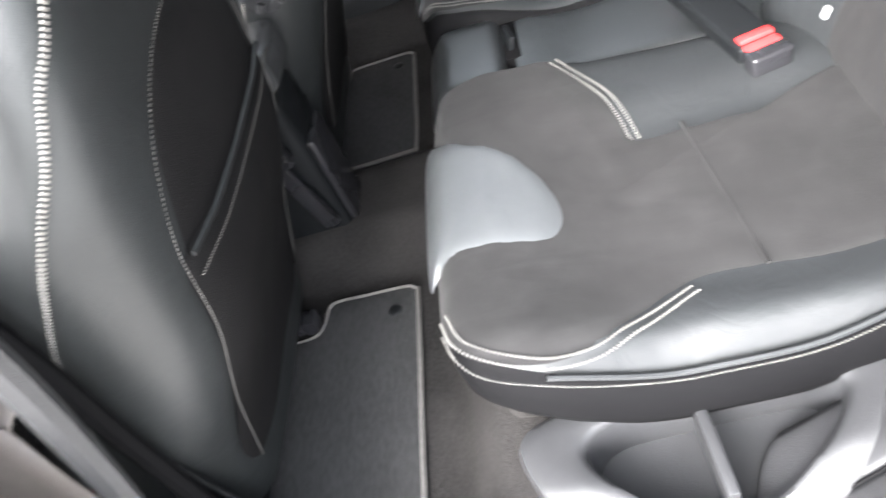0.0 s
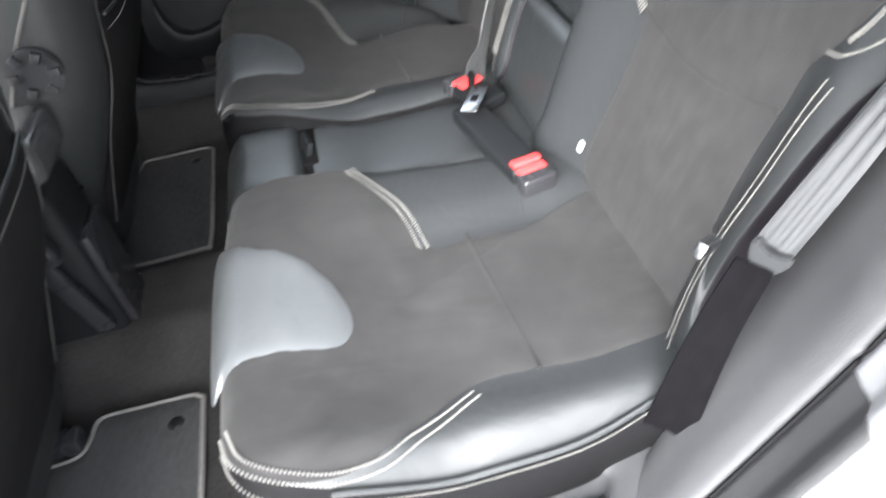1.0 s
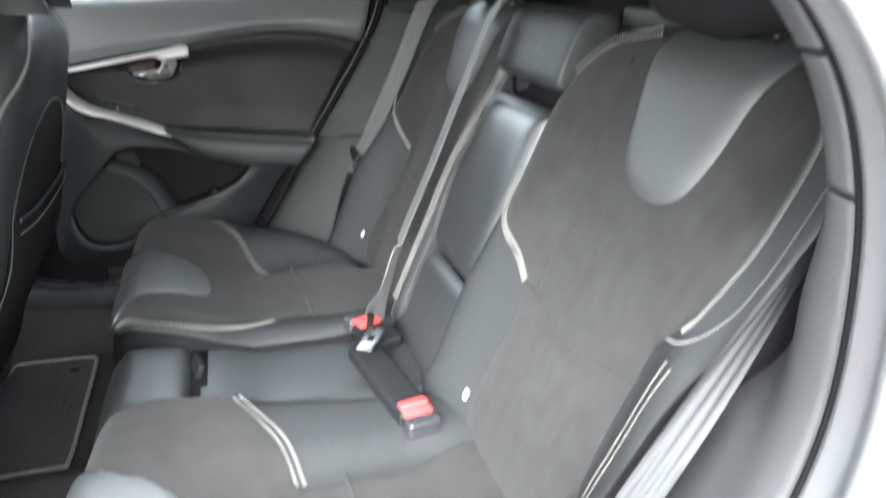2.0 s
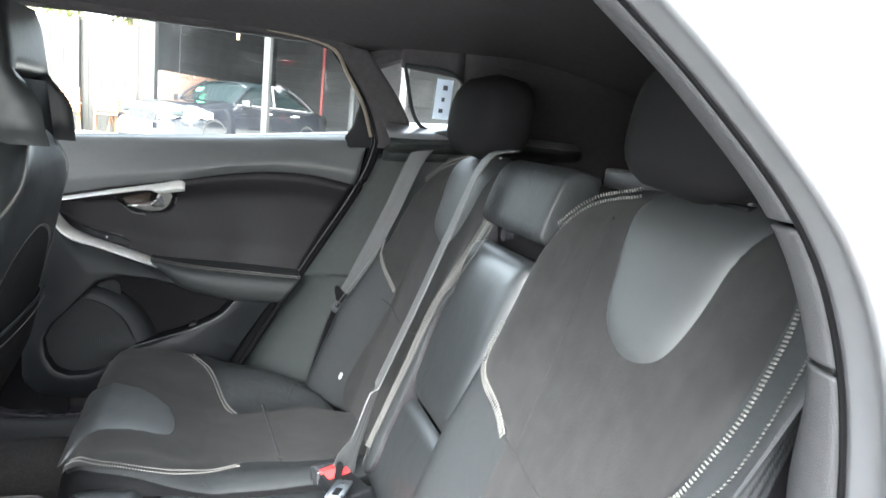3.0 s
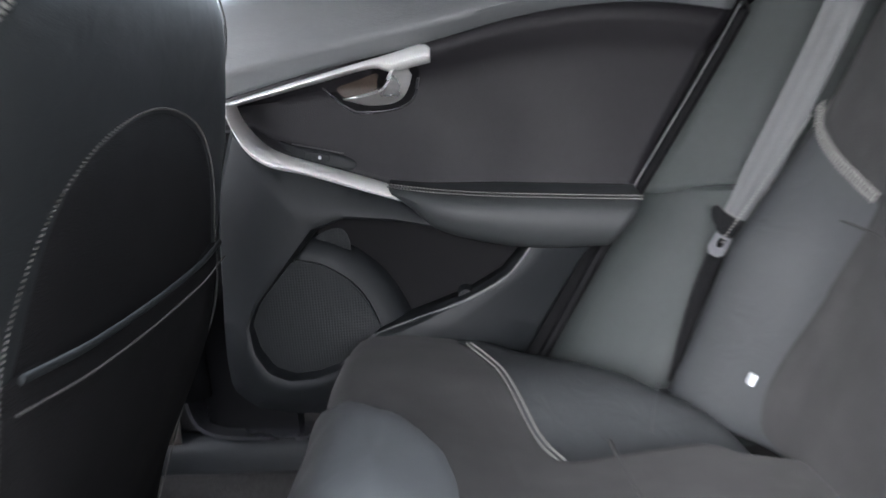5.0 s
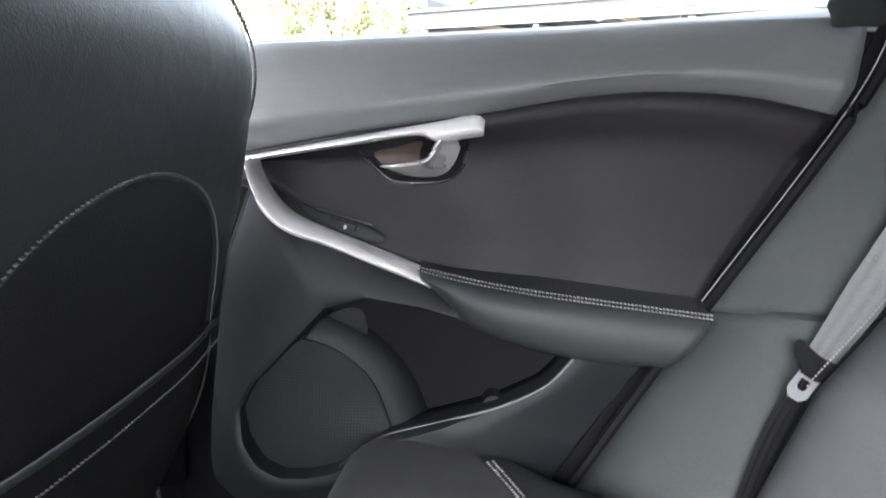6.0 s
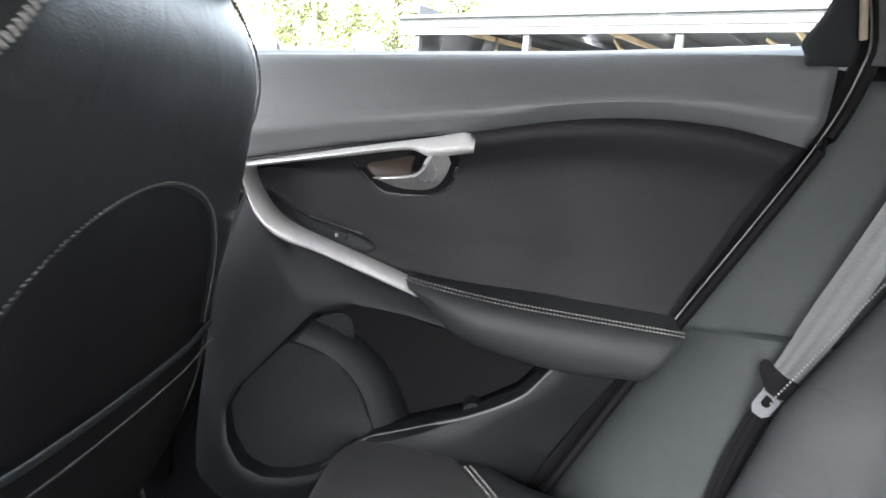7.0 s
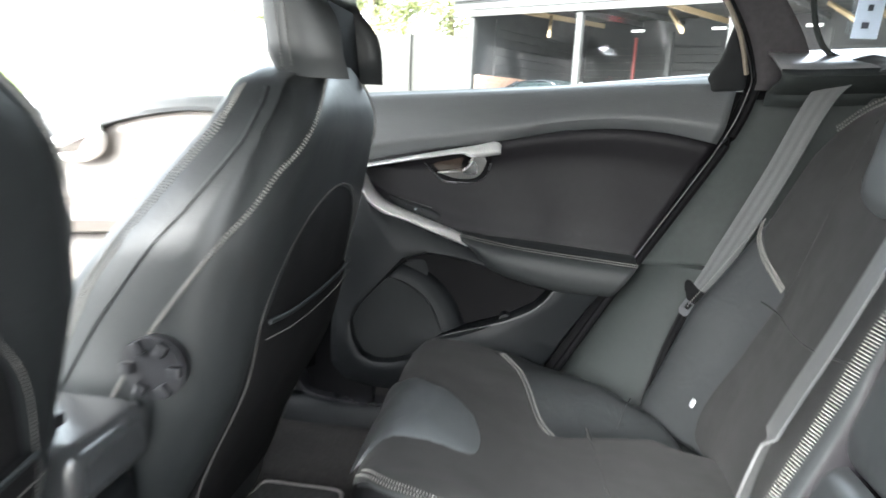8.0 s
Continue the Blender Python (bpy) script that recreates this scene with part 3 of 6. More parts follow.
for a, b in zip(sill, groove):
    col = []
    for yy, s in ((0.755, -0.05), (0.750, -0.02), (0.740, -0.008), (0.726, 0.02), (0.715, 0.1), (0.704, 0.25), (0.694, 0.42), (0.685, 0.6), (0.681, 0.68), (0.680, 0.73), (0.683, 0.79), (0.691, 0.90), (0.698, 0.98), (0.708, 1.0)):
        q = a.lerp(b, s)
        col.append((q.x, yy, q.z))
    rws.append(col)
dpart(mesh("upper_trim", *grid(rws), PLASTIC_SOFT, door, "soft charcoal grained plastic top trim", thick=0.003))
# centre panel: from groove down to the armrest and bright strip
LOWLINE = [(-0.70, 0.93), (-0.655, 0.925), (-0.631, 0.905), (-0.605, 0.888), (-0.534, 0.862), (-0.455, 0.834), (-0.391, 0.826), (-0.321, 0.818), (-0.217, 0.810), (-0.105, 0.802)]
low = curve([(x, 0, z) for x, z in LOWLINE], 48)
rws = []
for a, b in zip(groove, low):
    col = []
    for k in range(14):
        s = k / 13
        q = a.lerp(b, s)
        yy = 0.690 + 0.022 * ss(0, 0.25, s) - 0.012 * ss(0.75, 1, s)
        col.append((q.x, yy, q.z + (0.004 if k == 0 else 0)))
    rws.append(col)
dpart(mesh("centre_panel", *grid(rws), BACK_CLOTH, door, "smooth black padded centre panel", thick=0.003))
# lower panel with the pocket and speaker opening
OUT = [(-0.673, 0.955), (-0.678, 0.935), (-0.707, 0.85), (-0.718, 0.77), (-0.732, 0.579), (-0.731, 0.53), (-0.70, 0.497), (-0.636, 0.482), (-0.45, 0.465), (-0.318, 0.462),
       (-0.264, 0.560), (-0.176, 0.712), (-0.113, 0.80), (-0.2, 0.80), (-0.32, 0.80), (-0.40, 0.81), (-0.44, 0.826), (-0.504, 0.845), (-0.576, 0.868), (-0.622, 0.884), (-0.65, 0.908), (-0.665, 0.935)]
HOLE = [(-0.399, 0.782), (-0.449, 0.793), (-0.523, 0.800), (-0.566, 0.785), (-0.605, 0.743), (-0.663, 0.678), (-0.680, 0.644), (-0.674, 0.604), (-0.654, 0.570), (-0.624, 0.556), (-0.585, 0.559), (-0.547, 0.572),
        (-0.514, 0.600), (-0.485, 0.622), (-0.412, 0.646), (-0.345, 0.670), (-0.288, 0.702), (-0.254, 0.743), (-0.26, 0.775), (-0.33, 0.785)]
CEN = (-0.50, 0.69)
NR = 120
ro, rh = radial(OUT, CEN, NR), radial(HOLE, CEN, NR)
rws = []
for (xo, zo), (xh, zh) in zip(ro, rh):
    col = []
    for s, y in ((0, 0.712), (0.02, 0.695), (0.07, 0.684), (0.4, 0.672), (0.75, 0.664), (0.9, 0.662), (0.97, 0.664), (1.0, 0.672)):
        swell = -0.012 * ss(0.66, 0.55, zo) * ss(0.2, 0.8, s)
        col.append((xo + (xh - xo) * s, y + swell, zo + (zh - zo) * s))
    for s, y in ((1.01, 0.69), (1.02, 0.712)):
        col.append((CEN[0] + (xh - CEN[0]) * (2 - s), y, CEN[1] + (zh - CEN[1]) * (2 - s)))
    rws.append(col)
dpart(mesh("lower_panel", *grid(rws, close_u=True), PLASTIC, door, "black grained plastic lower door panel", thick=0.003))
# shallow pocket back; the shade under the armrest is in its near-black colour
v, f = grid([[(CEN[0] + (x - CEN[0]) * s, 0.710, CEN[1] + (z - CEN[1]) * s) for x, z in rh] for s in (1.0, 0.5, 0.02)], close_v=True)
dpart(mesh("pocket_back", v, f, BLACK_GAP, door, "back of the door pocket, blackened for the armrest's shade"))
# speaker grille in the front of the opening
SPK = [(-0.607, 0.736), (-0.568, 0.727), (-0.528, 0.701), (-0.503, 0.667), (-0.485, 0.619), (-0.510, 0.593), (-0.544, 0.564), (-0.585, 0.551), (-0.626, 0.547), (-0.661, 0.565), (-0.683, 0.602), (-0.690, 0.645), (-0.672, 0.684)]
speaker = dpart(pad("speaker_grille", SPK, (-0.585, 0.64), lambda a, b, o: (a, 0.676 + 0.010 * ss(-0.60, -0.50, a) * ss(0.60, 0.66, b) - o, b), GRILLE, door, "black perforated speaker grille", puff=0.002, sink=0.0, power=3))
rim = tube("grille_rim", on_door(SPK[:5], 0.684), 0.0016, PLASTIC, speaker, n=24)
rws = []
for i, q in enumerate(curve([(-0.607, 0, 0.736), (-0.568, 0, 0.727), (-0.528, 0, 0.701), (-0.503, 0, 0.667), (-0.485, 0, 0.617)], 20)):
    t = i / 19
    o = Vector((0.010 + 0.012 * t, 0, 0.016 - 0.012 * t))
    rws.append([(q.x + o.x * a, y, q.z + o.z * a) for a, y in ((0, 0.687), (0.2, 0.684), (0.6, 0.686), (1.0, 0.688), (1.5, 0.696), (2.4, 0.7085))])
dpart(mesh("speaker_surround", *grid(rws), PLASTIC, door, "moulded ridge round the speaker", thick=0.002))
TW = [(-0.596, 0.745), (-0.569, 0.770), (-0.538, 0.778), (-0.525, 0.767), (-0.523, 0.739), (-0.542, 0.728), (-0.574, 0.735)]
dpart(pad("tweeter_grille", TW, (-0.553, 0.755), lambda a, b, o: (a, 0.703 - o, b), GRILLE, door, "small perforated tweeter grille", puff=0.002, sink=0.0))
bm = bmesh.new()
bmesh.ops.create_cone(bm, cap_ends=True, segments=20, radius1=0.014, radius2=0.012, depth=0.03, matrix=Matrix.Translation((-0.352, 0.700, 0.664)) @ Matrix.Rotation(radians(90), 4, "X"))
dpart(part("boss", bm, PLASTIC, door))
# lip in a paler plastic than its panel, for the highlight along it
tube("lit_pocket_lip", on_door(HOLE[11:18], 0.664), (0.0032, 0.003), TRAY_PLASTIC, door, n=30).matrix_basis = DM
# armrest pad
ATOP = [(-0.453, 0.842), (-0.43, 0.838), (-0.391, 0.832), (-0.321, 0.824), (-0.217, 0.815), (-0.100, 0.806)]
ALOW = [(-0.446, 0.828), (-0.421, 0.806), (-0.386, 0.775), (-0.314, 0.752), (-0.243, 0.740), (-0.150, 0.738)]
rws = []
for i, (a, b) in enumerate(zip(curve([(x, 0, z) for x, z in ATOP], 30), curve([(x, 0, z) for x, z in ALOW], 30))):
    g = ss(0, 0.35, i / 29)
    h = 0.004 + 0.008 * ss(0.02, 0.5, i / 29)
    col = [(a.x, 0.716, a.z + h), (a.x, 0.702, a.z + h), (a.x, 0.694, a.z + h * 0.9), (a.x, 0.682, a.z + h * 0.6), (a.x, 0.668, a.z + h * 0.25)]
    for s, y in ((0.0, 0.655), (0.06, 0.644), (0.2, 0.636), (0.45, 0.632), (0.7, 0.636), (0.88, 0.645), (0.97, 0.66), (1.0, 0.685), (0.99, 0.712)):
        q = a.lerp(b, s)
        col.append((q.x, y + (1 - g) * 0.02 * (0.72 - y) / 0.08, q.z))
    rws.append(col)
arm = dpart(mesh("armrest", *grid(rws), ARM_LEATHER, door, "black leather armrest with pale double stitching", thick=0.002))
stitches("stitching", [(x, 0.6555 + 0.012 * ss(-0.32, -0.47, x), z - 0.001) for x, z in ATOP], (0, -0.75, 0.65), arm, rows=2, gap=0.0052, pitch=0.0046, size=0.0036, wide=0.0019, lift=0.005)
# bright strips
def bar_strip(name, top, low, mat, label, y0=0.668, deep=0.02, n=40, parent=None, prof=((0.0, 1.6), (0.0, 1.0), (0.06, 0.72), (0.2, 0.42), (0.4, 0.16), (0.54, 0.03), (0.62, 0.0), (0.72, 0.05), (0.85, 0.20), (0.95, 0.45), (1.0, 0.75), (1.0, 1.6))):
    a, b = curve([(x, 0, z) for x, z in top], n), curve([(x, 0, z) for x, z in low], n)
    rws = []
    for p, q in zip(a, b):
        col = []
        for s, d in prof:
            r = p.lerp(q, s)
            col.append((r.x, y0 + deep * d, r.z))
        rws.append(col)
    return dpart(mesh(name, *grid(rws, close_v=True, cap=True), mat, door if parent is None else parent, label, sharp=30))


bar_strip("lower_metal_strip", [(-0.664, 0.972), (-0.655, 0.945), (-0.631, 0.912), (-0.600, 0.893), (-0.534, 0.870), (-0.456, 0.842), (-0.446, 0.834)],
          [(-0.672, 0.958), (-0.664, 0.932), (-0.648, 0.900), (-0.618, 0.878), (-0.571, 0.865), (-0.502, 0.841), (-0.437, 0.819)], CHROME, "curved brushed aluminium door trim", 0.655, 0.025)
bar_strip("upper_metal_strip", [(-0.70, 0.966), (-0.653, 0.976), (-0.542, 1.001), (-0.444, 1.022), (-0.395, 1.033), (-0.382, 1.027)],
          [(-0.70, 0.958), (-0.653, 0.968), (-0.542, 0.990), (-0.465, 1.005), (-0.437, 0.999), (-0.383, 1.008)], CHROME, "brushed aluminium trim over the door handle", 0.668, 0.022)


def on_panel(b):
    """The centre panel's depth at the handle."""
    return 0.690 + 0.022 * ss(0, 0.25, (1.02 - b) / 0.18)


REC = [(-0.542, 0.986), (-0.524, 0.967), (-0.503, 0.950), (-0.487, 0.945), (-0.449, 0.946), (-0.428, 0.950), (-0.410, 0.962), (-0.402, 0.988), (-0.404, 1.004), (-0.441, 1.002), (-0.459, 1.006), (-0.501, 0.997)]
dpart(pad("handle_recess", REC, (-0.465, 0.976), lambda a, b, o: (a, on_panel(b) - 0.003 - o, b), RUBBER, door, "black handle recess", puff=0.0, sink=0.0, power=4))
# added flat patch that paints the recess's brown reflection
dpart(pad("recess_reflection", [(-0.519, 0.981), (-0.49, 0.990), (-0.459, 0.998), (-0.461, 0.986), (-0.464, 0.974), (-0.485, 0.969), (-0.506, 0.966)], (-0.48, 0.982), lambda a, b, o: (a, on_panel(b) - 0.005 - o, b), RECESS_REFLECTION, door, "dull brown reflection painted inside the handle recess", puff=0.0, sink=0.0))
tube("recess_rim", [(x, on_panel(z) - 0.004, z) for x, z in REC[:8]], 0.002, PLASTIC_GLOSS, door, n=36).matrix_basis = DM
# lever: a tapered blade that bends up into the trim above it
top_l = curve([(-0.508, 0, 0.966), (-0.475, 0, 0.972), (-0.455, 0, 0.977), (-0.447, 0, 0.985), (-0.442, 0, 0.996), (-0.436, 0, 1.003)], 28)
low_l = curve([(-0.505, 0, 0.962), (-0.476, 0, 0.954), (-0.446, 0, 0.953), (-0.426, 0, 0.959), (-0.413, 0, 0.976), (-0.405, 0, 1.004)], 28)
rws = []
for i, (p, q) in enumerate(zip(top_l, low_l)):
    out = 0.672 + 0.008 * (1 - ss(0.0, 0.3, i / 27)) + 0.004 * ss(0.6, 1.0, i / 27)
    col = []
    for a, d in ((0.0, 0.020), (0.0, 0.006), (0.06, 0.001), (0.16, 0.0), (0.26, 0.004), (0.5, 0.012), (0.75, 0.020), (0.92, 0.026), (0.5, 0.028)):
        r = p.lerp(q, a)
        col.append((r.x, out + d, r.z))
    rws.append(col)
dpart(mesh("door_lever", *grid(rws, close_v=True, cap=True), LEVER_METAL, door, "satin metal door lever", sharp=35))
# window switch
SWP = [(-0.612, 0.912), (-0.593, 0.906), (-0.566, 0.901), (-0.516, 0.885), (-0.500, 0.872), (-0.515, 0.864), (-0.551, 0.872), (-0.600, 0.892)]
sw = dpart(pad("switch_panel", SWP, (-0.553, 0.887), lambda a, b, o: (a, 0.704 - o - 0.12 * (0.91 - b), b), PLASTIC, door, "black window switch panel", puff=0.002, sink=0.002))
part("panel_edge", bevel_box((0.075, 0.003, 0.0016), 0.0005, 1, (-0.555, 0.699, 0.8985), Euler((0, radians(14), 0)).to_matrix()), PLASTIC_GLOSS, sw)
swk = part("window_switch", bevel_box((0.036, 0.005, 0.010), 0.002, 2, (-0.556, 0.697, 0.8885), Euler((0.1, radians(13), 0)).to_matrix()), PLASTIC, sw)
part("switch_mark", bevel_box((0.004, 0.002, 0.005), 0.0005, 1, (-0.552, 0.6935, 0.886)), TAG_WHITE, swk, "small white window symbol")
# wedge pad at the window's rear corner
WD = [(-0.006, 1.174), (0.000, 1.160), (0.006, 1.148), (0.03, 1.149), (0.060, 1.152), (0.062, 1.175), (0.060, 1.20), (0.045, 1.245), (0.028, 1.283), (0.020, 1.25), (0.010, 1.205)]
dpart(pad("corner_pad", WD, (0.033, 1.19), lambda a, b, o: (a, 0.688 - o - 0.22 * (b - 1.15), b), PLASTIC, door, "black corner piece at the window's end", puff=0.006, sink=-0.004, power=10, n=110))
# outer skin
rws = [[(x, 0.77 + 0.05 * math.sin((z - 0.2) * 3.2), z) for z in np.linspace(0.22, 1.10 + 0.09 * (x + 0.7) / 0.76, 12)] for x in np.linspace(-0.72, 0.02, 10)]
dpart(mesh("outer_skin", *grid(rws), PAINT, door, "pale silver outer door skin", thick=0.003))

# door sill tread below the far door
rws = [[(x, y, z + 0.03 * ss(-0.84, -0.92, x)) for y, z in ((0.740, 0.428), (0.722, 0.432), (0.706, 0.433), (0.697, 0.428), (0.691, 0.418), (0.688, 0.405), (0.685, 0.388), (0.683, 0.370), (0.681, 0.345))] for x in np.linspace(-0.95, -0.33, 24)]
tagged(mesh("trim", *grid(rws), PLASTIC, thick=0.006), "black plastic sill tread below the closed door", "sill trim", kind="structure")

tagged(box("wall_door_gap", (-0.79, 0.715, 0.42), (-0.64, 0.755, 1.10), RUBBER, None, "", 0.005), "black rubber-lined gap in front of the rear door", "door gap", kind="structure")
# closed body side outside the footwells and below the doors
for name, y in (("wall_sill_right", 0.735), ("wall_sill_left", -0.80)):
    top = 0.62 if y > 0 else 0.36
    rws = [[(x, y + 0.03 * math.sin((z - 0.2) * 4), z) for z in np.linspace(0.2, top, 6)] for x in np.linspace(-2.0, 0.4 if y > 0 else -0.1, 14)]
    tagged(mesh(name, *grid(rws), PAINT if y < 0 else CARPET, thick=0.01), "car body side below the doors", "body side", kind="structure")
rws = [[(x, y, 0.22) for y in np.linspace(-0.79, 0.74, 6)] for x in np.linspace(-2.1, 1.05, 8)]
tagged(mesh("wall_underbody", *grid(rws), RUBBER, thick=0.02), "dark underbody of the car", "underbody", kind="structure")

# B pillars
def b_pillar(name, side, label):
    flip = (lambda p: p) if side > 0 else mirror_y
    rws = []
    for z in np.linspace(0.52 if side > 0 else 0.33, 1.41, 22):
        y = 0.70 - 0.10 * ss(1.0, 1.42, z) - 0.012 * ss(0.9, 0.3, z)
        w = 0.036 if side > 0 else 0.10 + 0.03 * ss(0.8, 0.3, z)
        cx = -0.775 - 0.03 * ss(0.9, 0.7, z) if side > 0 else -0.90 - 0.055 * ss(0.95, 0.5, z)
        rws.append([flip((cx + w * math.cos(a), y - 0.022 * math.sin(a), z)) for a in np.linspace(0, math.pi, 12)])
    return tagged(mesh(name, *grid(rws), RUBBER if side > 0 else PLASTIC, thick=0.006), label, "pillar trim", kind="structure")


b_pillar("wall_pillar_right", 1, "dark grey trim of the middle door pillar")
b_pillar("wall_pillar_left", -1, "dark grey trim of the middle door pillar by the open doorway")
outline_bar("trim", [mirror_y((-0.785 - 0.05 * ss(0.95, 0.5, z), 0.715, z)) for z in (0.36, 0.5, 0.7, 0.85, 1.0, 1.25)] + [mirror_y((-0.75, 0.66, 1.36))], 0.011, RUBBER, "black rubber seal on the middle pillar", "door seal", 30)
outline_bar("trim", [(-0.70, -0.745, 1.02), (-0.724, -0.745, 0.914), (-0.751, -0.745, 0.824), (-0.795, -0.745, 0.697), (-0.85, -0.745, 0.55), (-0.88, -0.75, 0.42)], 0.013, TRAY_PLASTIC, "grey painted edge of the middle door post", "door frame", 30)
# closed front end below the windscreen
rws = [[(-2.02 + 0.10 * math.sin(z * 3), y, z) for z in np.linspace(0.24, 0.98, 8)] for y in np.linspace(-0.74, 0.70, 8)]
tagged(mesh("wall_front", *grid(rws), PLASTIC, thick=0.02), "plain dark wall closing the front footwells", "front wall", kind="structure")
tagged(ribbon("trim", [(-0.812, 0.716, 0.62), (-0.812, 0.716, 0.53), (-0.803, 0.716, 0.472), (-0.770, 0.715, 0.448), (-0.70, 0.714, 0.440), (-0.63, 0.713, 0.438), (-0.45, 0.712, 0.432), (-0.32, 0.712, 0.430)], (0, 1, 0), 0.05, 0.006, PLASTIC_GLOSS, n=50), "curved black aperture moulding round the closed door", "door moulding", kind="structure")


# ---------------------------------------------------------------- rear seats
class Side:
    def __init__(self, s, c):
        self.s, self.c = s, c

    def y(self, v):
        return self.c + self.s * v


NEAR, FAR_CUSHION, FAR_BACK = Side(-1, -0.385), Side(-1, 0.352), Side(-1, 0.320)


def cushion_surf(side):
    def f(x, v, off):
        if side is NEAR:
            x += 0.014 * ss(-0.49, -0.56, x)
        z = 0.548 + 0.045 * ss(-0.27, -0.46, x) - 0.075 * ss(-0.50, -0.60, x)
        z += 0.020 * ss(-0.09, -0.17, v) * ss(-0.42, -0.3, x) + 0.014 * ss(0.14, 0.22, v)
        if side is NEAR:
            z -= 0.022 * ss(0.208, 0.262, v)
        else:
            z += 0.028 * ss(-0.12, -0.22, v) * ss(0.0, -0.2, x)
        z += 0.0025 * noise.noise((x * 14, v * 14, side.c)) + 0.0016 * noise.noise((x * 38, v * 20, side.c + 3)) * ss(0.2, 0.14, abs(v))
        return Vector((x, side.y(v), z + off))
    return f


def rear_cushion(side, v_in, v_out, pv, seat, pw=0.0):
    f = cushion_surf(side)
    mv = Matrix.Translation(-seat.location)
    k, w = v_in, v_out
    if side is NEAR:
        rim = [(-0.47, k + 0.012), (-0.37, k), (-0.2, k + 0.03), (0.0, k + 0.06), (0.05, k + 0.12)]
    else:
        rim = [(-0.47, k + 0.010), (-0.42, k), (-0.36, k), (-0.30, k + 0.028), (-0.206, k + 0.081), (-0.135, k + 0.127), (-0.068, k + 0.172), (-0.030, k + 0.225), (-0.010, k + 0.275), (0.05, k + 0.30)]
    body = pad("cushion", [(-0.55, k + 0.14), (-0.525, k + 0.06), *rim, (0.05, 0.15), (0.0, w - 0.03), (-0.10, w - 0.008), (-0.25, w), (-0.40, w),
                            (-0.50, w - 0.032), (-0.54, w - 0.09), (-0.555, 0.06), (-0.558, -0.08)], (-0.28, -0.03), f, LEATHER, seat,
               puff=0.0, sink=0.02, power=16, rings=16, n=110, skirt=[(0.006, 0.008), (0.010, 0.03), (0.008, 0.07), (-0.005, 0.11), (-0.03, 0.13)], skirt_mat=RUBBER)
    pad("suede_panel", [(-0.53, k + 0.075), (-0.48, k + 0.025), (-0.40, k + 0.012), *([(-0.332, k + 0.018), (-0.285, -0.215), (-0.262, -0.15), (-0.25, -0.100), (-0.17, -0.098)] if side is NEAR else [(-0.362, -0.300), (-0.318, -0.226), (-0.283, -0.142), (-0.250, -0.076), (-0.17, -0.082)]), (-0.07, -0.095), *([(0.05, -0.12)] if side is NEAR else [(-0.035, -0.072), (0.05, -0.035)]),
                              (0.05, 0.12), (-0.077, 0.165), (-0.17, 0.158), (-0.25, 0.160), (-0.32, w - 0.047), (-0.37, w - 0.022), (-0.43, w - 0.010), (-0.50, w - 0.030), (-0.542, w - 0.085), (-0.55, 0.05), (-0.553, -0.08)],
                (-0.30, 0.0), f, SUEDE, body, "charcoal suede seat panel", puff=0.006, sink=0.006, rings=14, n=120, power=14)
    pad("front_panel", [(-0.566, -0.160), (-0.53, -0.160), (-0.48, -0.143), (-0.43, -0.112), (-0.385, -0.060), (-0.361, -0.005), (-0.354, 0.035 + pw), (-0.363, 0.066 + pw), (-0.388, 0.080 + pw), (-0.45, 0.074 + pw), (-0.54, 0.068 + pw), (-0.566, 0.058 + pw)],
                (-0.46, pv), f, LEATHER_SOFT, body, "smooth grey leather front panel", puff=0.0085, sink=0.003, rings=12, n=100, power=10)
    def nrm(p):
        v, e = (p.y - side.c) / side.s, 0.004
        d = (f(p.x + e, v, 0) - f(p.x - e, v, 0)).cross(f(p.x, v + e, 0) - f(p.x, v - e, 0))
        return d if d.z > 0 else -d
    inner = [(-0.330, k + 0.028), (-0.283, -0.21), (-0.262, -0.145), (-0.252, -0.095)] if side is NEAR else [(-0.352, -0.285), (-0.318, -0.222), (-0.283, -0.138), (-0.252, -0.070)]
    outer = [(-0.535, 0.155), (-0.50, w - 0.037), (-0.43, w - 0.008), (-0.37, w - 0.014), (-0.32, w - 0.04), (-0.25, 0.166)]
    body.matrix_basis = mv
    for ln, wide in ((inner, 0.0055), (outer, 0.003)):
        ladder = side is FAR_CUSHION and ln is inner
        stitches("stitching", on_surf(f, ln, 0.002), nrm, body, rows=2, gap=0.008 if ladder else 0.011, size=0.0024, wide=0.0044 if ladder else wide)
    if side is NEAR:
        edge = [(-0.54, w - 0.08), (-0.50, w - 0.02), (-0.42, w + 0.006), (-0.30, w + 0.007), (-0.15, w + 0.003), (-0.02, w - 0.025)]
        stitches("edge_stitching", on_surf(f, edge, -0.012), lambda p: (-0.2, side.s * 0.8, 0.6), body, rows=1, lift=0.004)
        tube("edge_piping", on_surf(f, [(a, b - 0.004) for a, b in edge[2:]], -0.008), 0.0035, LEATHER, body, n=40)
    # crosswise seam in the suede, and seam lines on the bolster
    for a, b in (((-0.19, -0.10), (-0.17, 0.155)),):
        tube("seam", [f(a[0] + (b[0] - a[0]) * t, a[1] + (b[1] - a[1]) * t, 0.0056) for t in np.linspace(0, 1, 20)], (0.0032, 0.0018), SUEDE, body)
    for dx in ((-0.01,) if side is NEAR else (-0.045,)):
        tube("seam", [f(-0.09 + dx + 0.03 * t, -0.115 - (0.11 if side is NEAR else 0.075) * t, 0.0003) for t in np.linspace(0, 1, 24)], (0.0016, 0.001), LEATHER, body)
    return body


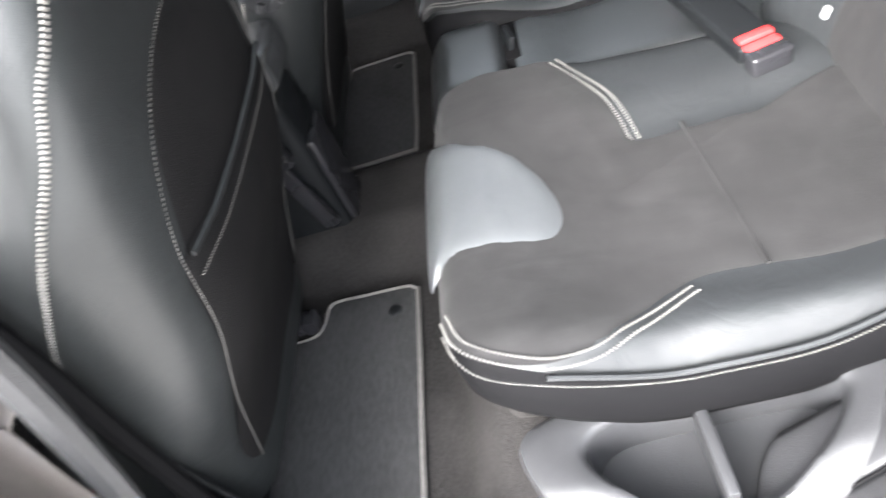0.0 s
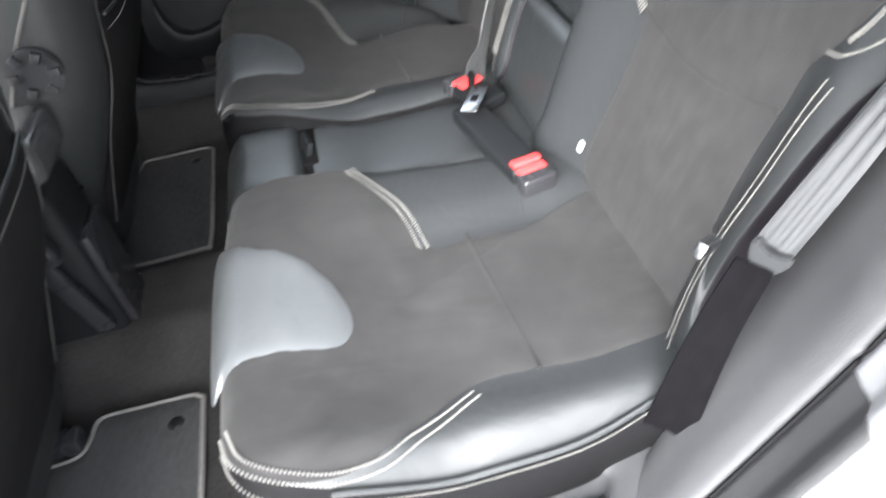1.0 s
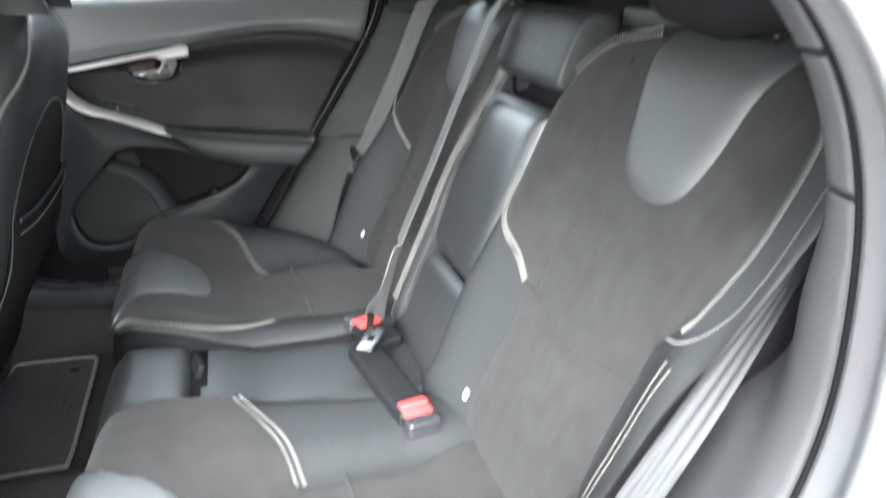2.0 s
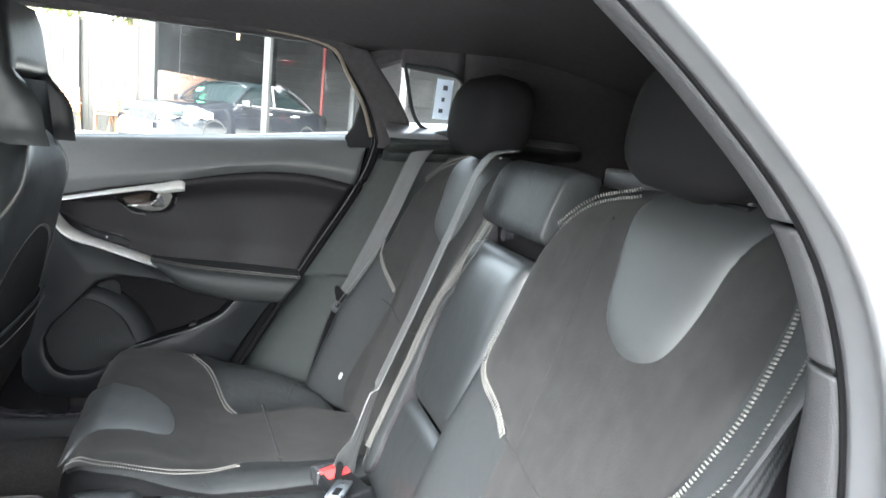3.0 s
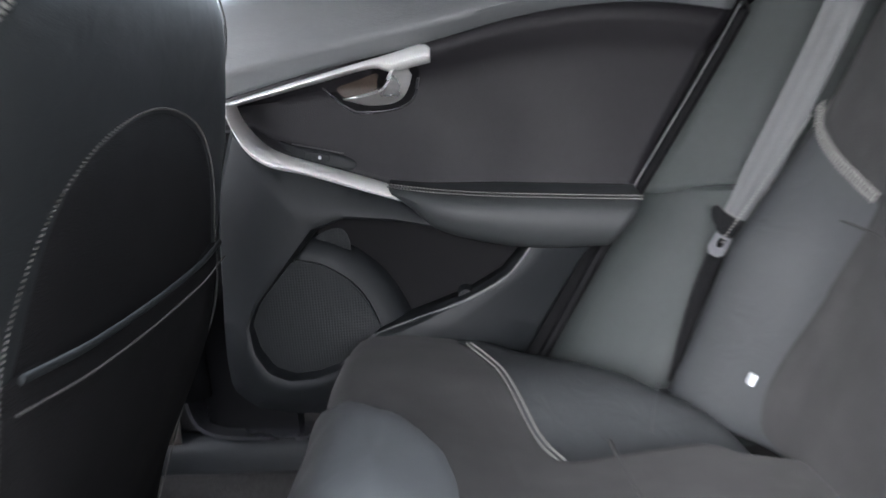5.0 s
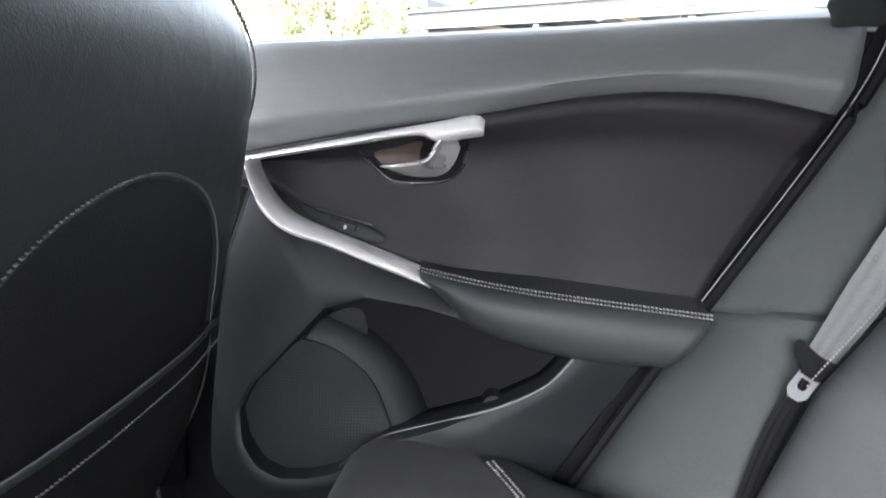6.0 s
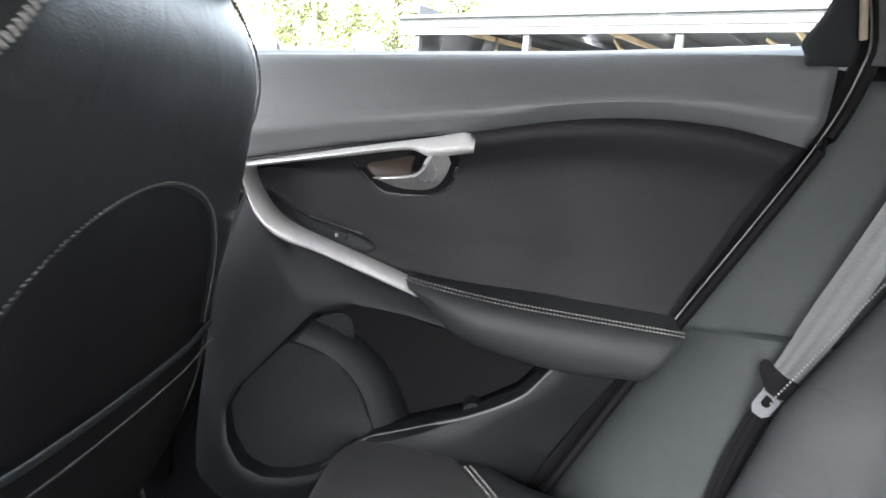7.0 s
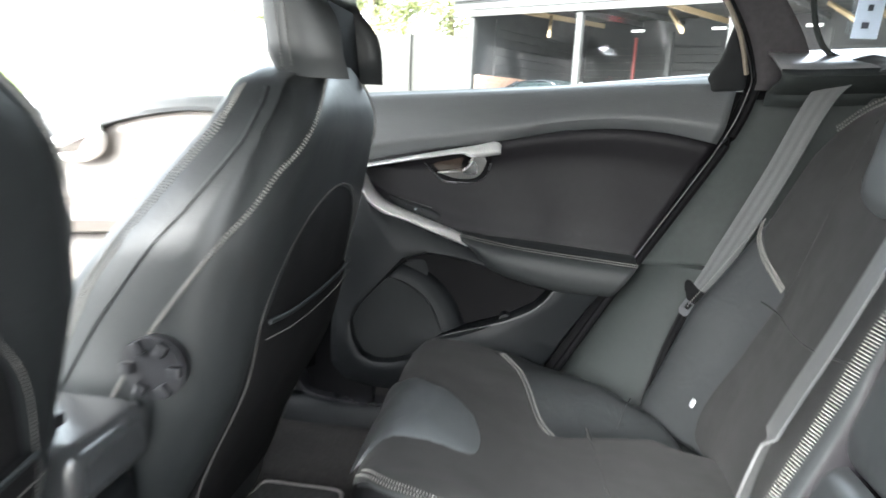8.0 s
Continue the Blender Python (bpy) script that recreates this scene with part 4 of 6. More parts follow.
near_seat = thing("car_seat", "black leather and charcoal suede rear seat by the open doorway", "car seat", (-0.25, -0.385, 0.32), "rear seats")
far_seat = thing("car_seat", "black leather and charcoal suede rear seat by the closed door", "car seat", (-0.25, 0.352, 0.32), "rear seats")
rear_cushion(NEAR, -0.318, 0.248, -0.025, near_seat, 0.011)
rear_cushion(FAR_CUSHION, -0.346, 0.248, -0.025, far_seat, 0.025)

# centre cushion with its slot
mid = thing("centre_car_seat", "narrow black leather centre rear seat with folded armrest", "car seat", (-0.3, 0.02, 0.32))
mm = Matrix.Translation((0.3, -0.02, -0.32))


def mid_surf(x, y, off):
    return Vector((x, y, 0.535 + 0.035 * ss(-0.25, -0.46, x) - 0.09 * ss(-0.50, -0.58, x) + off))


for name, x0, x1 in (("seat_pad", -0.385, 0.02), ("front_pad", -0.55, -0.405)):
    o = pad(name, [(x0, -0.08), (x0 + 0.02, -0.085), ((x0 + x1) / 2, -0.085), (x1 - 0.02, -0.085), (x1, -0.08), (x1, 0.11), (x1 - 0.02, 0.115), ((x0 + x1) / 2, 0.115), (x0 + 0.02, 0.115), (x0, 0.11)],
            ((x0 + x1) / 2, 0.015), mid_surf, CENTRE_LEATHER, mid, puff=0.004, sink=0.006, power=10, skirt=[(0.002, 0.05), (0.0, 0.13)])
    o.matrix_basis = mm
# solid black block in place of the slot's shaded inside
o = box("slot", (-0.42, -0.02, 0.47), (-0.375, 0.10, 0.557), BLACK_GAP, mid, "black block for the shade in the cushion's slot")
o.matrix_basis = mm
o = part("latch", bevel_box((0.012, 0.05, 0.03), 0.004, 2, (-0.392, 0.03, 0.565), Euler((0, 0.3, 0.2)).to_matrix()), PLASTIC, mid)
o.matrix_basis = mm
# black base below the cushions
o = box("base", (-0.50, -0.58, 0.30), (0.06, 0.56, 0.46), CARPET, mid, "black carpeted base below the rear seats", 0.03, 3)
o.matrix_basis = mm


# ---------------------------------------------------------------- rear seat backs
def back_surf(side, v_in):
    def f(v, z, off):
        x = 0.030 + 0.36 * (z - 0.6)
        d = ss(0.10, 0.19, v) * 0.040 * ss(1.12, 0.85, z)
        d += float(np.interp(z, [0.76, 0.83, 0.89, 0.95, 1.05, 1.12, 1.18], [0.10, 0.078, 0.06, 0.045, 0.035, 0.022, 0.005])) * (1.0 if side is FAR_BACK else 0.42) * float(np.interp((-0.115 - v) / (-0.115 - v_in), [0, 0.2, 0.4, 0.6, 0.8, 0.92, 1.0], [0, 0.12, 0.34, 0.62, 0.90, 1.0, 0.96]))
        x -= d + off * 0.94
        x += 0.05 * ss(1.08, 1.20, z) ** 2
        x += 0.002 * noise.noise((v * 11, z * 11, side.c))
        return Vector((x, side.y(v), z + off * 0.33))
    return f


def rear_back(side, v_in, v_out, seat):
    f = back_surf(side, v_in)
    mv = Matrix.Translation(-seat.location)
    k, o = v_in, v_out

    flank = [(0.205, 0.875), (0.190, 0.82), (0.178, 0.745), (0.170, 0.685), (0.172, 0.625), (0.195, 0.56)] if side is NEAR else [(o - 0.02, 0.87), (o - 0.005, 0.78), (o, 0.65), (o - 0.01, 0.56)]
    edge = loop([(q[0], q[1], 0) for q in [(k, 0.60), (k - 0.002, 0.72), (k, 0.95), (k + 0.008, 1.06), (k + 0.05, 1.135), (k + 0.12, 1.162), (0.02, 1.168), (o - 0.10, 1.160), (o - 0.045, 1.12),
                                           (o - 0.012, 1.04), (o - 0.004, 0.93), *flank, (0.0, 0.53), (k + 0.01, 0.54)]], 130)
    c = Vector(((k + o) / 2, 0.86, 0))
    rws = []
    for push, scale in ((0.13, 0.93), (0.11, 1.0), (0.06, 1.02), (0.03, 1.018), (0.014, 1.008)):
        rws.append([f(*(c + (q - c) * scale).xy, 0) + Vector((push, 0, -0.3 * push)) for q in edge])
    for j in range(14):
        s = 1 - (j / 14) ** 1.6
        rws.append([f(*(c + (q - c) * s).xy, -0.010 * s ** 14) for q in edge])
    v, fc = grid(rws, close_v=True)
    last = (len(rws) - 1) * 130
    v.append(f(c.x, c.y, 0))
    fc += [(last + j, last + (j + 1) % 130, len(v) - 1) for j in range(130)]
    body = mesh("backrest", v, fc, LEATHER, seat, sharp=70)
    second_material(body, BACK_CLOTH, 130 * 5)
    body.matrix_basis = mv
    su = [(k + 0.012, 1.05), (k + 0.05, 1.12), (k + 0.12, 1.15), (0.06, 1.157), (0.13, 1.14), (0.168, 1.10), (0.178, 1.06), (0.184, 1.0), (0.181, 0.955), (0.168, 0.905), (0.143, 0.868), (0.122, 0.835), (0.118, 0.70), (0.12, 0.55), (-0.02, 0.535), (-0.155, 0.55),
          (-0.160, 0.70), (-0.165, 0.80), (min(-0.20, (k - 0.165) / 2), 0.82), (k + 0.03, 0.855), (k + 0.010, 0.90), (k + 0.006, 0.97)]
    if side is FAR_BACK:
        su = [(min(a, 0.172), b) if b > 0.87 else ((0.168, b) if a > 0.1 else (a, b)) for a, b in su]
        su = su[:16] + [(-0.152, 0.70), (-0.144, 0.785), (-0.144, 0.820), (-0.186, 0.852), (-0.222, 0.885), (-0.246, 0.918), (k + 0.009, 0.97)]
    suede = pad("suede_panel", su, (-0.03, 0.92), f, SUEDE, body, "charcoal suede back panel", puff=0.005, sink=0.005, rings=16, n=130, power=16)
    wide = 0.028 if side is FAR_BACK else 0.0
    hp = pad("head_panel", [(-0.128 - wide, 1.158), (-0.06 - wide / 2, 1.172), (0.03, 1.172), (0.092, 1.155), (0.088, 1.09), (0.072, 1.02), (0.048, 0.978), (0.0, 0.962), (-0.045 - wide / 2, 0.972), (-0.082 - wide, 1.0), (-0.105 - wide, 1.06), (-0.12 - wide, 1.11)],
             (-0.012, 1.07), f, HEAD_LEATHER, body, "smooth grey leather head panel", puff=0.014, sink=0.004, rings=12, n=90, power=7)
    lines = [([(k + 0.014, 0.93), (k + 0.02, 0.88), (k + 0.045, 0.85), (-0.20, 0.825), (-0.165, 0.80)] if side is NEAR else [(k + 0.010, 0.925), (k + 0.034, 0.893), (-0.190, 0.860), (-0.143, 0.828)], 2, 0.0085),
             ([(0.170, 1.115), (0.180, 1.069), (0.187, 1.0), (0.184, 0.96), (0.175, 0.915), (0.163, 0.895)], 1, 0.010), ([(k + 0.03, 1.09), (k + 0.07, 1.135), (k + 0.14, 1.157)], 2, 0.010)]
    made = [suede, hp]
    for ln, n_rows, gap in lines:
        made.append(stitches("stitching", on_surf(f, ln, 0.002), (-1, 0, 0.2), body, rows=n_rows, gap=gap, size=0.0024, wide=0.0055 if gap > 0.009 else 0.0078))
    edge_l = [(0.207, 1.075), (0.212, 1.02), (0.213, 0.97), (0.208, 0.937), (0.192, 0.906), (0.168, 0.886), (0.140, 0.874)]
    made.append(stitches("edge_stitching", on_surf(f, edge_l, 0.001), (-0.8, side.s * 0.6, 0.1), body, rows=1, lift=0.003))
    low_l = [(0.172, 0.862), (0.163, 0.82), (0.154, 0.745), (0.144, 0.685), (0.145, 0.625), (0.172, 0.56)]
    if side is FAR_BACK:
        low_l = [(0.176, 1.06), (0.181, 0.98), (0.180, 0.88), (0.178, 0.80), (0.176, 0.70), (0.176, 0.60)]
        made.append(stitches("edge_stitching", on_surf(f, low_l, 0.001), (-0.8, side.s * 0.6, 0.1), body, rows=1, size=0.0022, wide=0.016, lift=0.002))
    else:
        for dv in (-0.007, 0.007):
            made.append(stitches("edge_stitching", on_surf(f, [(a + dv, b) for a, b in low_l], 0.001), (-0.8, side.s * 0.6, 0.1), body, rows=1, lift=0.002))
    made.append(tube("seam", [f(-0.16 + 0.275 * t, 0.80 - 0.02 * math.sin(t * math.pi), 0.0045) for t in np.linspace(0, 1, 20)], (0.0022, 0.0014), SUEDE, body))
    made.append(tube("seam", [f(-0.155 + 0.03 * t, 1.12 - 0.32 * t, 0.0045) for t in np.linspace(0, 1, 20)], (0.0018, 0.0012), SUEDE, body))
    if side is FAR_BACK:
        far_l = [(k + 0.006, 0.91), (k + 0.003, 0.86), (k + 0.002, 0.80), (k + 0.002, 0.755)]
        made.append(stitches("edge_stitching", on_surf(f, far_l, 0.001), (-0.8, -side.s * 0.6, 0.1), body, rows=1, lift=0.003))
    # anchorage tag on the seam of the bolster
    tv = -0.172
    tag = part("anchor_tag", bevel_box((0.006, 0.011, 0.016), 0.003, 2, f(tv, 0.602, 0.006), Euler((0, radians(20), 0)).to_matrix()), TAG_WHITE, body, "small white anchorage tag")
    made.append(tag)
    return body


rear_back(NEAR, -0.295, 0.235, near_seat)
rear_back(FAR_BACK, -0.262, 0.205, far_seat)

# centre back: folded armrest, lower panel, head box
cen, cm = mid, mm


def cen_surf(y, z, off):
    return Vector((0.020 + 0.36 * (z - 0.6) - off * 0.94, y, z + off * 0.33))


def rect(a0, a1, b0, b1, r):
    return [(a0 + r, b0), ((a0 + a1) / 2, b0), (a1 - r, b0), (a1 - r * 0.3, b0 + r * 0.3), (a1, b0 + r), (a1, (b0 + b1) / 2), (a1, b1 - r), (a1 - r * 0.3, b1 - r * 0.3), (a1 - r, b1), ((a0 + a1) / 2, b1), (a0 + r, b1),
            (a0 + r * 0.3, b1 - r * 0.3), (a0, b1 - r), (a0, (b0 + b1) / 2), (a0, b0 + r), (a0 + r * 0.3, b0 + r * 0.3)]


made = [pad("folded_armrest", rect(-0.095, 0.165, 0.715, 1.025, 0.015), (0.035, 0.87), cen_surf, CENTRE_LEATHER, cen, "smooth folded leather armrest", puff=0.012, sink=0.012, power=10),
        pad("lower_pad", rect(-0.10, 0.17, 0.53, 0.712, 0.015), (0.035, 0.62), lambda a, b, o: cen_surf(a, b, o + 0.006), CENTRE_LEATHER, cen, puff=0.006, sink=0.014, power=10),
        mesh("backing", *grid([[(0.085 + 0.36 * (z - 0.6), y, z) for y in (-0.14, 0.20)] for z in (0.45, 1.15)]), BLACK_GAP, cen, thick=0.02)]
for m in made:
    m.matrix_basis = cm
hb = thing("centre_head_restraint", "lowered black leather centre head restraint", "head restraint", (0.2, 0.05, 1.03))
rws = []
for y, s in ((-0.094, 0.8), (-0.0925, 0.93), (-0.086, 0.985), (-0.07, 1.0), (0.05, 1.0), (0.12, 1.0), (0.150, 0.985), (0.157, 0.93), (0.159, 0.8)):
    prof = [(0.195, 1.050), (0.180, 1.054), (0.176, 1.066), (0.182, 1.09), (0.192, 1.12), (0.204, 1.15), (0.216, 1.166), (0.238, 1.175), (0.275, 1.168), (0.29, 1.13), (0.28, 1.06), (0.22, 1.045)]
    cx, cz = 0.215, 1.105
    rws.append([Vector((cx + (a - cx) * s, y, cz + (b - cz) * s)) - Vector((0.2, 0.05, 1.03)) for a, b in prof])
for r in rws:
    r[:] = even(r + [r[0]], 41)[:-1]
mesh("restraint_pad", *grid(rws, close_v=True, cap=True), LEATHER, hb, sharp=70)
# black block painted as the shaded opening under the pad
part("release_slot", bevel_box((0.04, 0.245, 0.05), 0.006, 2, Vector((0.222, 0.034, 1.036)) - Vector((0.2, 0.05, 1.03))), BLACK_GAP, hb, "black block for the shade below the restraint")
bm = bmesh.new()
bmesh.ops.create_cone(bm, cap_ends=True, segments=16, radius1=0.012, radius2=0.010, depth=0.02, matrix=Matrix.Translation(Vector((0.194, 0.06, 1.042)) - Vector((0.2, 0.05, 1.03))) @ Matrix.Rotation(radians(90), 4, "Y"))
part("release_button", bm, PLASTIC_GLOSS, hb)


def rear_headrest(y, label):
    root = thing("rear_head_restraint", label, "head restraint", (0.245, y, 1.155), "rear head restraints")
    rws = []
    for t in np.linspace(0, 1, 14):
        z = 0.005 + 0.185 * t
        e = math.sqrt(max(0.0, 1 - abs(2 * t - 1) ** 3.2)) * 0.92 + 0.08
        wy, wx = 0.128 * e * (1 - 0.12 * t), 0.078 * e
        rws.append([Vector((0.02 * t + wx * math.copysign(abs(math.cos(a)) ** 0.7, math.cos(a)), wy * math.copysign(abs(math.sin(a)) ** 0.7, math.sin(a)), z)) for a in np.linspace(0, 2 * math.pi, 33)[:-1]])
    mesh("pad", *grid(rws, close_v=True, cap=True), BLACK_CLOTH, root, sharp=70)
    for dy in (-0.06, 0.06):
        tube("post", [(0.02, dy, -0.06), (0.02, dy, 0.04)], 0.006, PLASTIC_GLOSS, root)
    return root


rear_headrest(-0.36, "black cloth rear head restraint")
rear_headrest(0.36, "black cloth rear head restraint")


for sgn, lab in ((-1, "grey release knob on the rear seat back by the open doorway"),):
    kn = thing("lock_knob", lab, "release knob", (0.27, -0.405, 1.16))
    part("collar", bevel_box((0.04, 0.05, 0.012), 0.004, 2, (0, 0, 0.0)), PLASTIC, kn)
    part("button", bevel_box((0.022, 0.026, 0.038), 0.006, 3, (0, 0, 0.022)), TRAY_PLASTIC, kn, "grey plastic button")


# ---------------------------------------------------------------- front seats, seen from behind
def front_seat(yc, dx, side, label):
    """side: +1 when the door is on the +y side."""
    root = thing("front_car_seat", label, "car seat", (-0.8 + dx, yc, 0.3), "front seats")
    mv = Matrix.Translation((0.8 - dx, -yc, -0.3))

    def rear(z):
        return -0.652 + dx + 0.25 * (z - 0.8) - 0.05 * ss(0.74, 0.48, z) - 0.035 * ss(1.02, 1.16, z) ** 2

    def half(z):
        return float(np.interp(z, [0.36, 0.5, 0.6, 0.93, 1.0, 1.075, 1.115, 1.135, 1.145], [0.235, 0.25, 0.262, 0.262, 0.238, 0.20, 0.15, 0.10, 0.05]))

    def depth(z):
        return float(np.interp(z, [0.36, 0.6, 0.78, 0.87, 0.98, 1.07, 1.12, 1.145], [0.25, 0.26, 0.25, 0.225, 0.165, 0.115, 0.10, 0.07]))

    def seam(z):
        return float(np.interp(z, [0.5, 0.74, 0.83, 0.97, 1.04, 1.09, 1.12], [0.150, 0.132, 0.098, 0.028, 0.007, 0.0, 0.0]))

    def ring_at(z):
        w, xr = half(z), rear(z)
        full_dep = depth(z)
        wing = 0.4 * full_dep
        dep = full_dep - wing
        prof = [(xr - dep - 0.0, 0), (xr - dep, 0.45 * w), (xr - dep - wing, 0.72 * w), (xr - dep - wing - 0.01, 0.88 * w), (xr - dep * 0.9 - wing * 0.6, 1.0 * w), (xr - dep * 0.55, 1.02 * w), (xr - 0.045, 0.975 * w), (xr - 0.014, 0.88 * w),
                (xr, 0.72 * w), (xr + 0.004, 0.4 * w), (xr + 0.004, 0.0)]
        full = prof + [(a, -b) for a, b in reversed(prof[1:-1])]
        return loop([(a, yc + b, z) for a, b in full], 72)

    def skin(x, y, z, off=0.0):
        """The nearest point of the seat back's side at the height z, and the way out of it."""
        ring, at = ring_at(z), Vector((x, y, z))
        best = None
        for a, b in zip(ring, ring[1:] + ring[:1]):
            d = b - a
            q = a + d * min(max((at - a).dot(d) / max(d.length_squared, 1e-9), 0), 1)
            if best is None or (q - at).length < best[0]:
                out = Vector((d.y, -d.x, 0)).normalized()
                if out.dot(q - Vector((rear(z) - 0.5 * depth(z), yc, z))) < 0:
                    out = -out
                best = ((q - at).length, q, out)
        return best[1] + best[2] * off, best[2]

    rws = [ring_at(z) for z in [*np.linspace(0.36, 1.08, 30), 1.095, 1.11, 1.12, 1.128, 1.135, 1.14, 1.145]]
    body = mesh("seat_back", *grid(rws, close_v=True, cap=True), SEAT_LEATHER, root, "black leather seat back", sharp=70)

    def bs(v, z, off):
        w = half(z)
        q = abs(v) / w
        return Vector((rear(z) + 0.004 - 0.006 * ss(0.4, 0.75, q) - 0.022 * ss(0.75, 0.95, q) + off, yc + v, z))

    arch = [(-0.185, 0.44), (-0.197, 0.60), (-0.200, 0.73), (-0.187, 0.83), (-0.152, 0.905), (-0.09, 0.956), (0.0, 0.976), (0.09, 0.956), (0.152, 0.905), (0.187, 0.83), (0.200, 0.73), (0.197, 0.60), (0.185, 0.44), (0.0, 0.43)]
    panel = pad("back_panel", arch, (0, 0.70), bs, POCKET, root, "dark padded rear panel", puff=0.004, sink=0.001, power=24)
    pocket = [(-0.187, 0.44), (-0.196, 0.60), (-0.197, 0.74), (-0.188, 0.815), (-0.10, 0.808), (0.0, 0.803), (0.10, 0.808), (0.188, 0.815), (0.197, 0.74), (0.196, 0.60), (0.187, 0.44), (0.0, 0.43)]
    pk = pad("map_pocket", pocket, (0, 0.6), bs, POCKET, root, "black map pocket", puff=0.016, sink=-0.004, power=10)
    hem = tube("pocket_hem", [bs(v, 0.818 - 0.012 * (1 - (v / 0.195) ** 2), 0.012) for v in np.linspace(-0.182, 0.182, 30)], (0.0018, 0.0035), SEAT_LEATHER, root, "padded pocket hem")
    made = [body, panel, pk, hem]
    made.append(stitches("pocket_stitching", [bs(v, 0.797 - 0.012 * (1 - (v / 0.195) ** 2), 0.016) for v in np.linspace(-0.19, 0.19, 20)], (1, 0, 0.1), root, rows=1, lift=0.001, mat=THREAD_DULL))
    made.append(stitches("stitching", [bs(v, z, 0.006 if z < 0.8 else 0.001) for v, z in arch[:13]], (1, 0, 0.1), root, rows=1, gap=0.01, lift=0.002, mat=THREAD_DULL))
    for sg in (-1, 1):
        ln, fold, rim = [], [], []
        for z in np.linspace(0.55, 1.125, 26):
            w, xr = half(z), rear(z)
            lat = float(np.interp(seam(z), [0, 0.014, 0.045, 0.1, 0.14], [0.74, 0.89, 0.982, 1.02, 1.02]))
            ln.append(skin(xr - seam(z), yc + sg * lat * w, z)[0])
        for z in np.linspace(0.64, 1.11, 24):
            w, xr = half(z), rear(z)
            fold.append(skin(xr - seam(z) - 0.055 - 0.02 * ss(1.09, 0.9, z), yc + sg * w, z, 0.0004)[0])
            rim.append(skin(xr - 0.9 * depth(z), yc + sg * w, z)[0])

        def out_of(p):
            return skin(p.x, p.y, p.z)[1] + Vector((0, 0, 0.05))
        made.append(stitches("side_stitching", ln, out_of, root, rows=1, lift=0.003, pitch=0.0042, size=0.0027, wide=0.0062, mat=THREAD_WHITE))
        made.append(stitches("rim_stitching", rim, out_of, root, rows=2, gap=0.009, lift=0.0014, pitch=0.0042, size=0.0027, wide=0.0062, mat=THREAD_WHITE))
        made.append(tube("side_seam", fold, (0.003, 0.002), SEAT_LEATHER, root))
    # base and cushion
    made.append(box("seat_cushion", (-1.27 + dx, yc - 0.25, 0.42), (-0.82 + dx, yc + 0.25, 0.56), SEAT_LEATHER, root, "", 0.045, 4))
    made.append(box("seat_base", (-1.2 + dx, yc - 0.22, 0.30), (-0.85 + dx, yc + 0.22, 0.43), PLASTIC, root, "", 0.02, 2))
    # headrest
    hr = new("head_rest")
    hr.parent = root
    hx, hz = rear(1.12) - 0.055, 1.125
    rws = []
    for t in np.linspace(0, 1, 22):
        z = hz + 0.225 * t
        e = 1 - 0.12 * (1 - ss(0, 0.15, t)) - 0.25 * ss(0.8, 1.0, t) ** 2
        wy = 0.128 * e
        x0 = hx + 0.035 - 0.03 * t
        back = 0.052 - 0.030 * ss(0.25, 0.55, t)
        fr = 0.040 * e
        hol = 0.055 * ss(0.55, 0.40, t)
        prof = [(x0 + back - hol, 0), (x0 + back - hol, wy * 0.70), (x0 + back, wy * 0.80), (x0 + back * 0.7, wy * 0.94), (x0 - 0.0, wy), (x0 - fr * 0.8, wy * 0.96), (x0 - fr - 0.012, wy * 0.75), (x0 - fr, 0)]
        full = prof + [(a, -b) for a, b in reversed(prof[1:-1])]
        rws.append(loop([(a, yc + b, z) for a, b in full], 48))
    made.append(mesh("head_pad", *grid(rws, close_v=True, cap=True), SEAT_LEATHER, hr, "black leather head rest pad", sharp=65))
    # black block fills the hollow, its shade given as colour
    made.append(part("rear_recess", bevel_box((0.02, 0.172, 0.10), 0.006, 2, (hx + 0.038, yc, hz + 0.055), Euler((0, -0.12, 0)).to_matrix()), BLACK_GAP, hr, "black block for the shade in the head rest's hollow"))
    for sg in (-1, 1):
        ln = [(hx + 0.035 - 0.03 * t - 0.018, yc + sg * (0.128 * (1 - 0.25 * ss(0.8, 1.0, t) ** 2) + 0.0005), hz + 0.225 * t) for t in np.linspace(0.06, 0.85, 12)]
        made.append(stitches("stitching", ln, (0, sg, 0), hr, rows=2, gap=0.012, lift=0.001))
    # recline knob on the inner side
    ky = yc - side * 0.275
    kn = new("recline_knob")
    kn.parent = root
    turn = Matrix.Translation((-0.738 + dx, ky, 0.785)) @ Matrix.Rotation(radians(-90), 4, "X")
    bm = bmesh.new()
    bmesh.ops.create_cone(bm, cap_ends=True, segments=32, radius1=0.040, radius2=0.036, depth=0.022)
    bmesh.ops.bevel(bm, geom=[e for e in bm.edges if e.calc_length() < 0.02], offset=0.003, segments=2, affect="EDGES")
    for a in range(6):
        ang = a * math.pi / 3
        b2 = bevel_box((0.016, 0.013, 0.014), 0.003, 2, (0.029 * math.cos(ang), 0.029 * math.sin(ang), -0.012 * side), Euler((0, 0, ang)).to_matrix())
        bmesh.ops.transform(b2, matrix=turn, verts=b2.verts)
        made.append(part("knob_lobe", b2, PLASTIC_GLOSS, kn))
    bmesh.ops.transform(bm, matrix=turn, verts=bm.verts)
    made.append(part("knob", bm, PLASTIC_GLOSS, kn, "lobed black plastic knob"))
    for m in made:
        if m.parent is root or m.parent in (hr, kn):
            m.matrix_basis = mv
    return root


front_seat(0.31, 0.0, 1, "black leather front seat with pale stitching, beside the closed door")
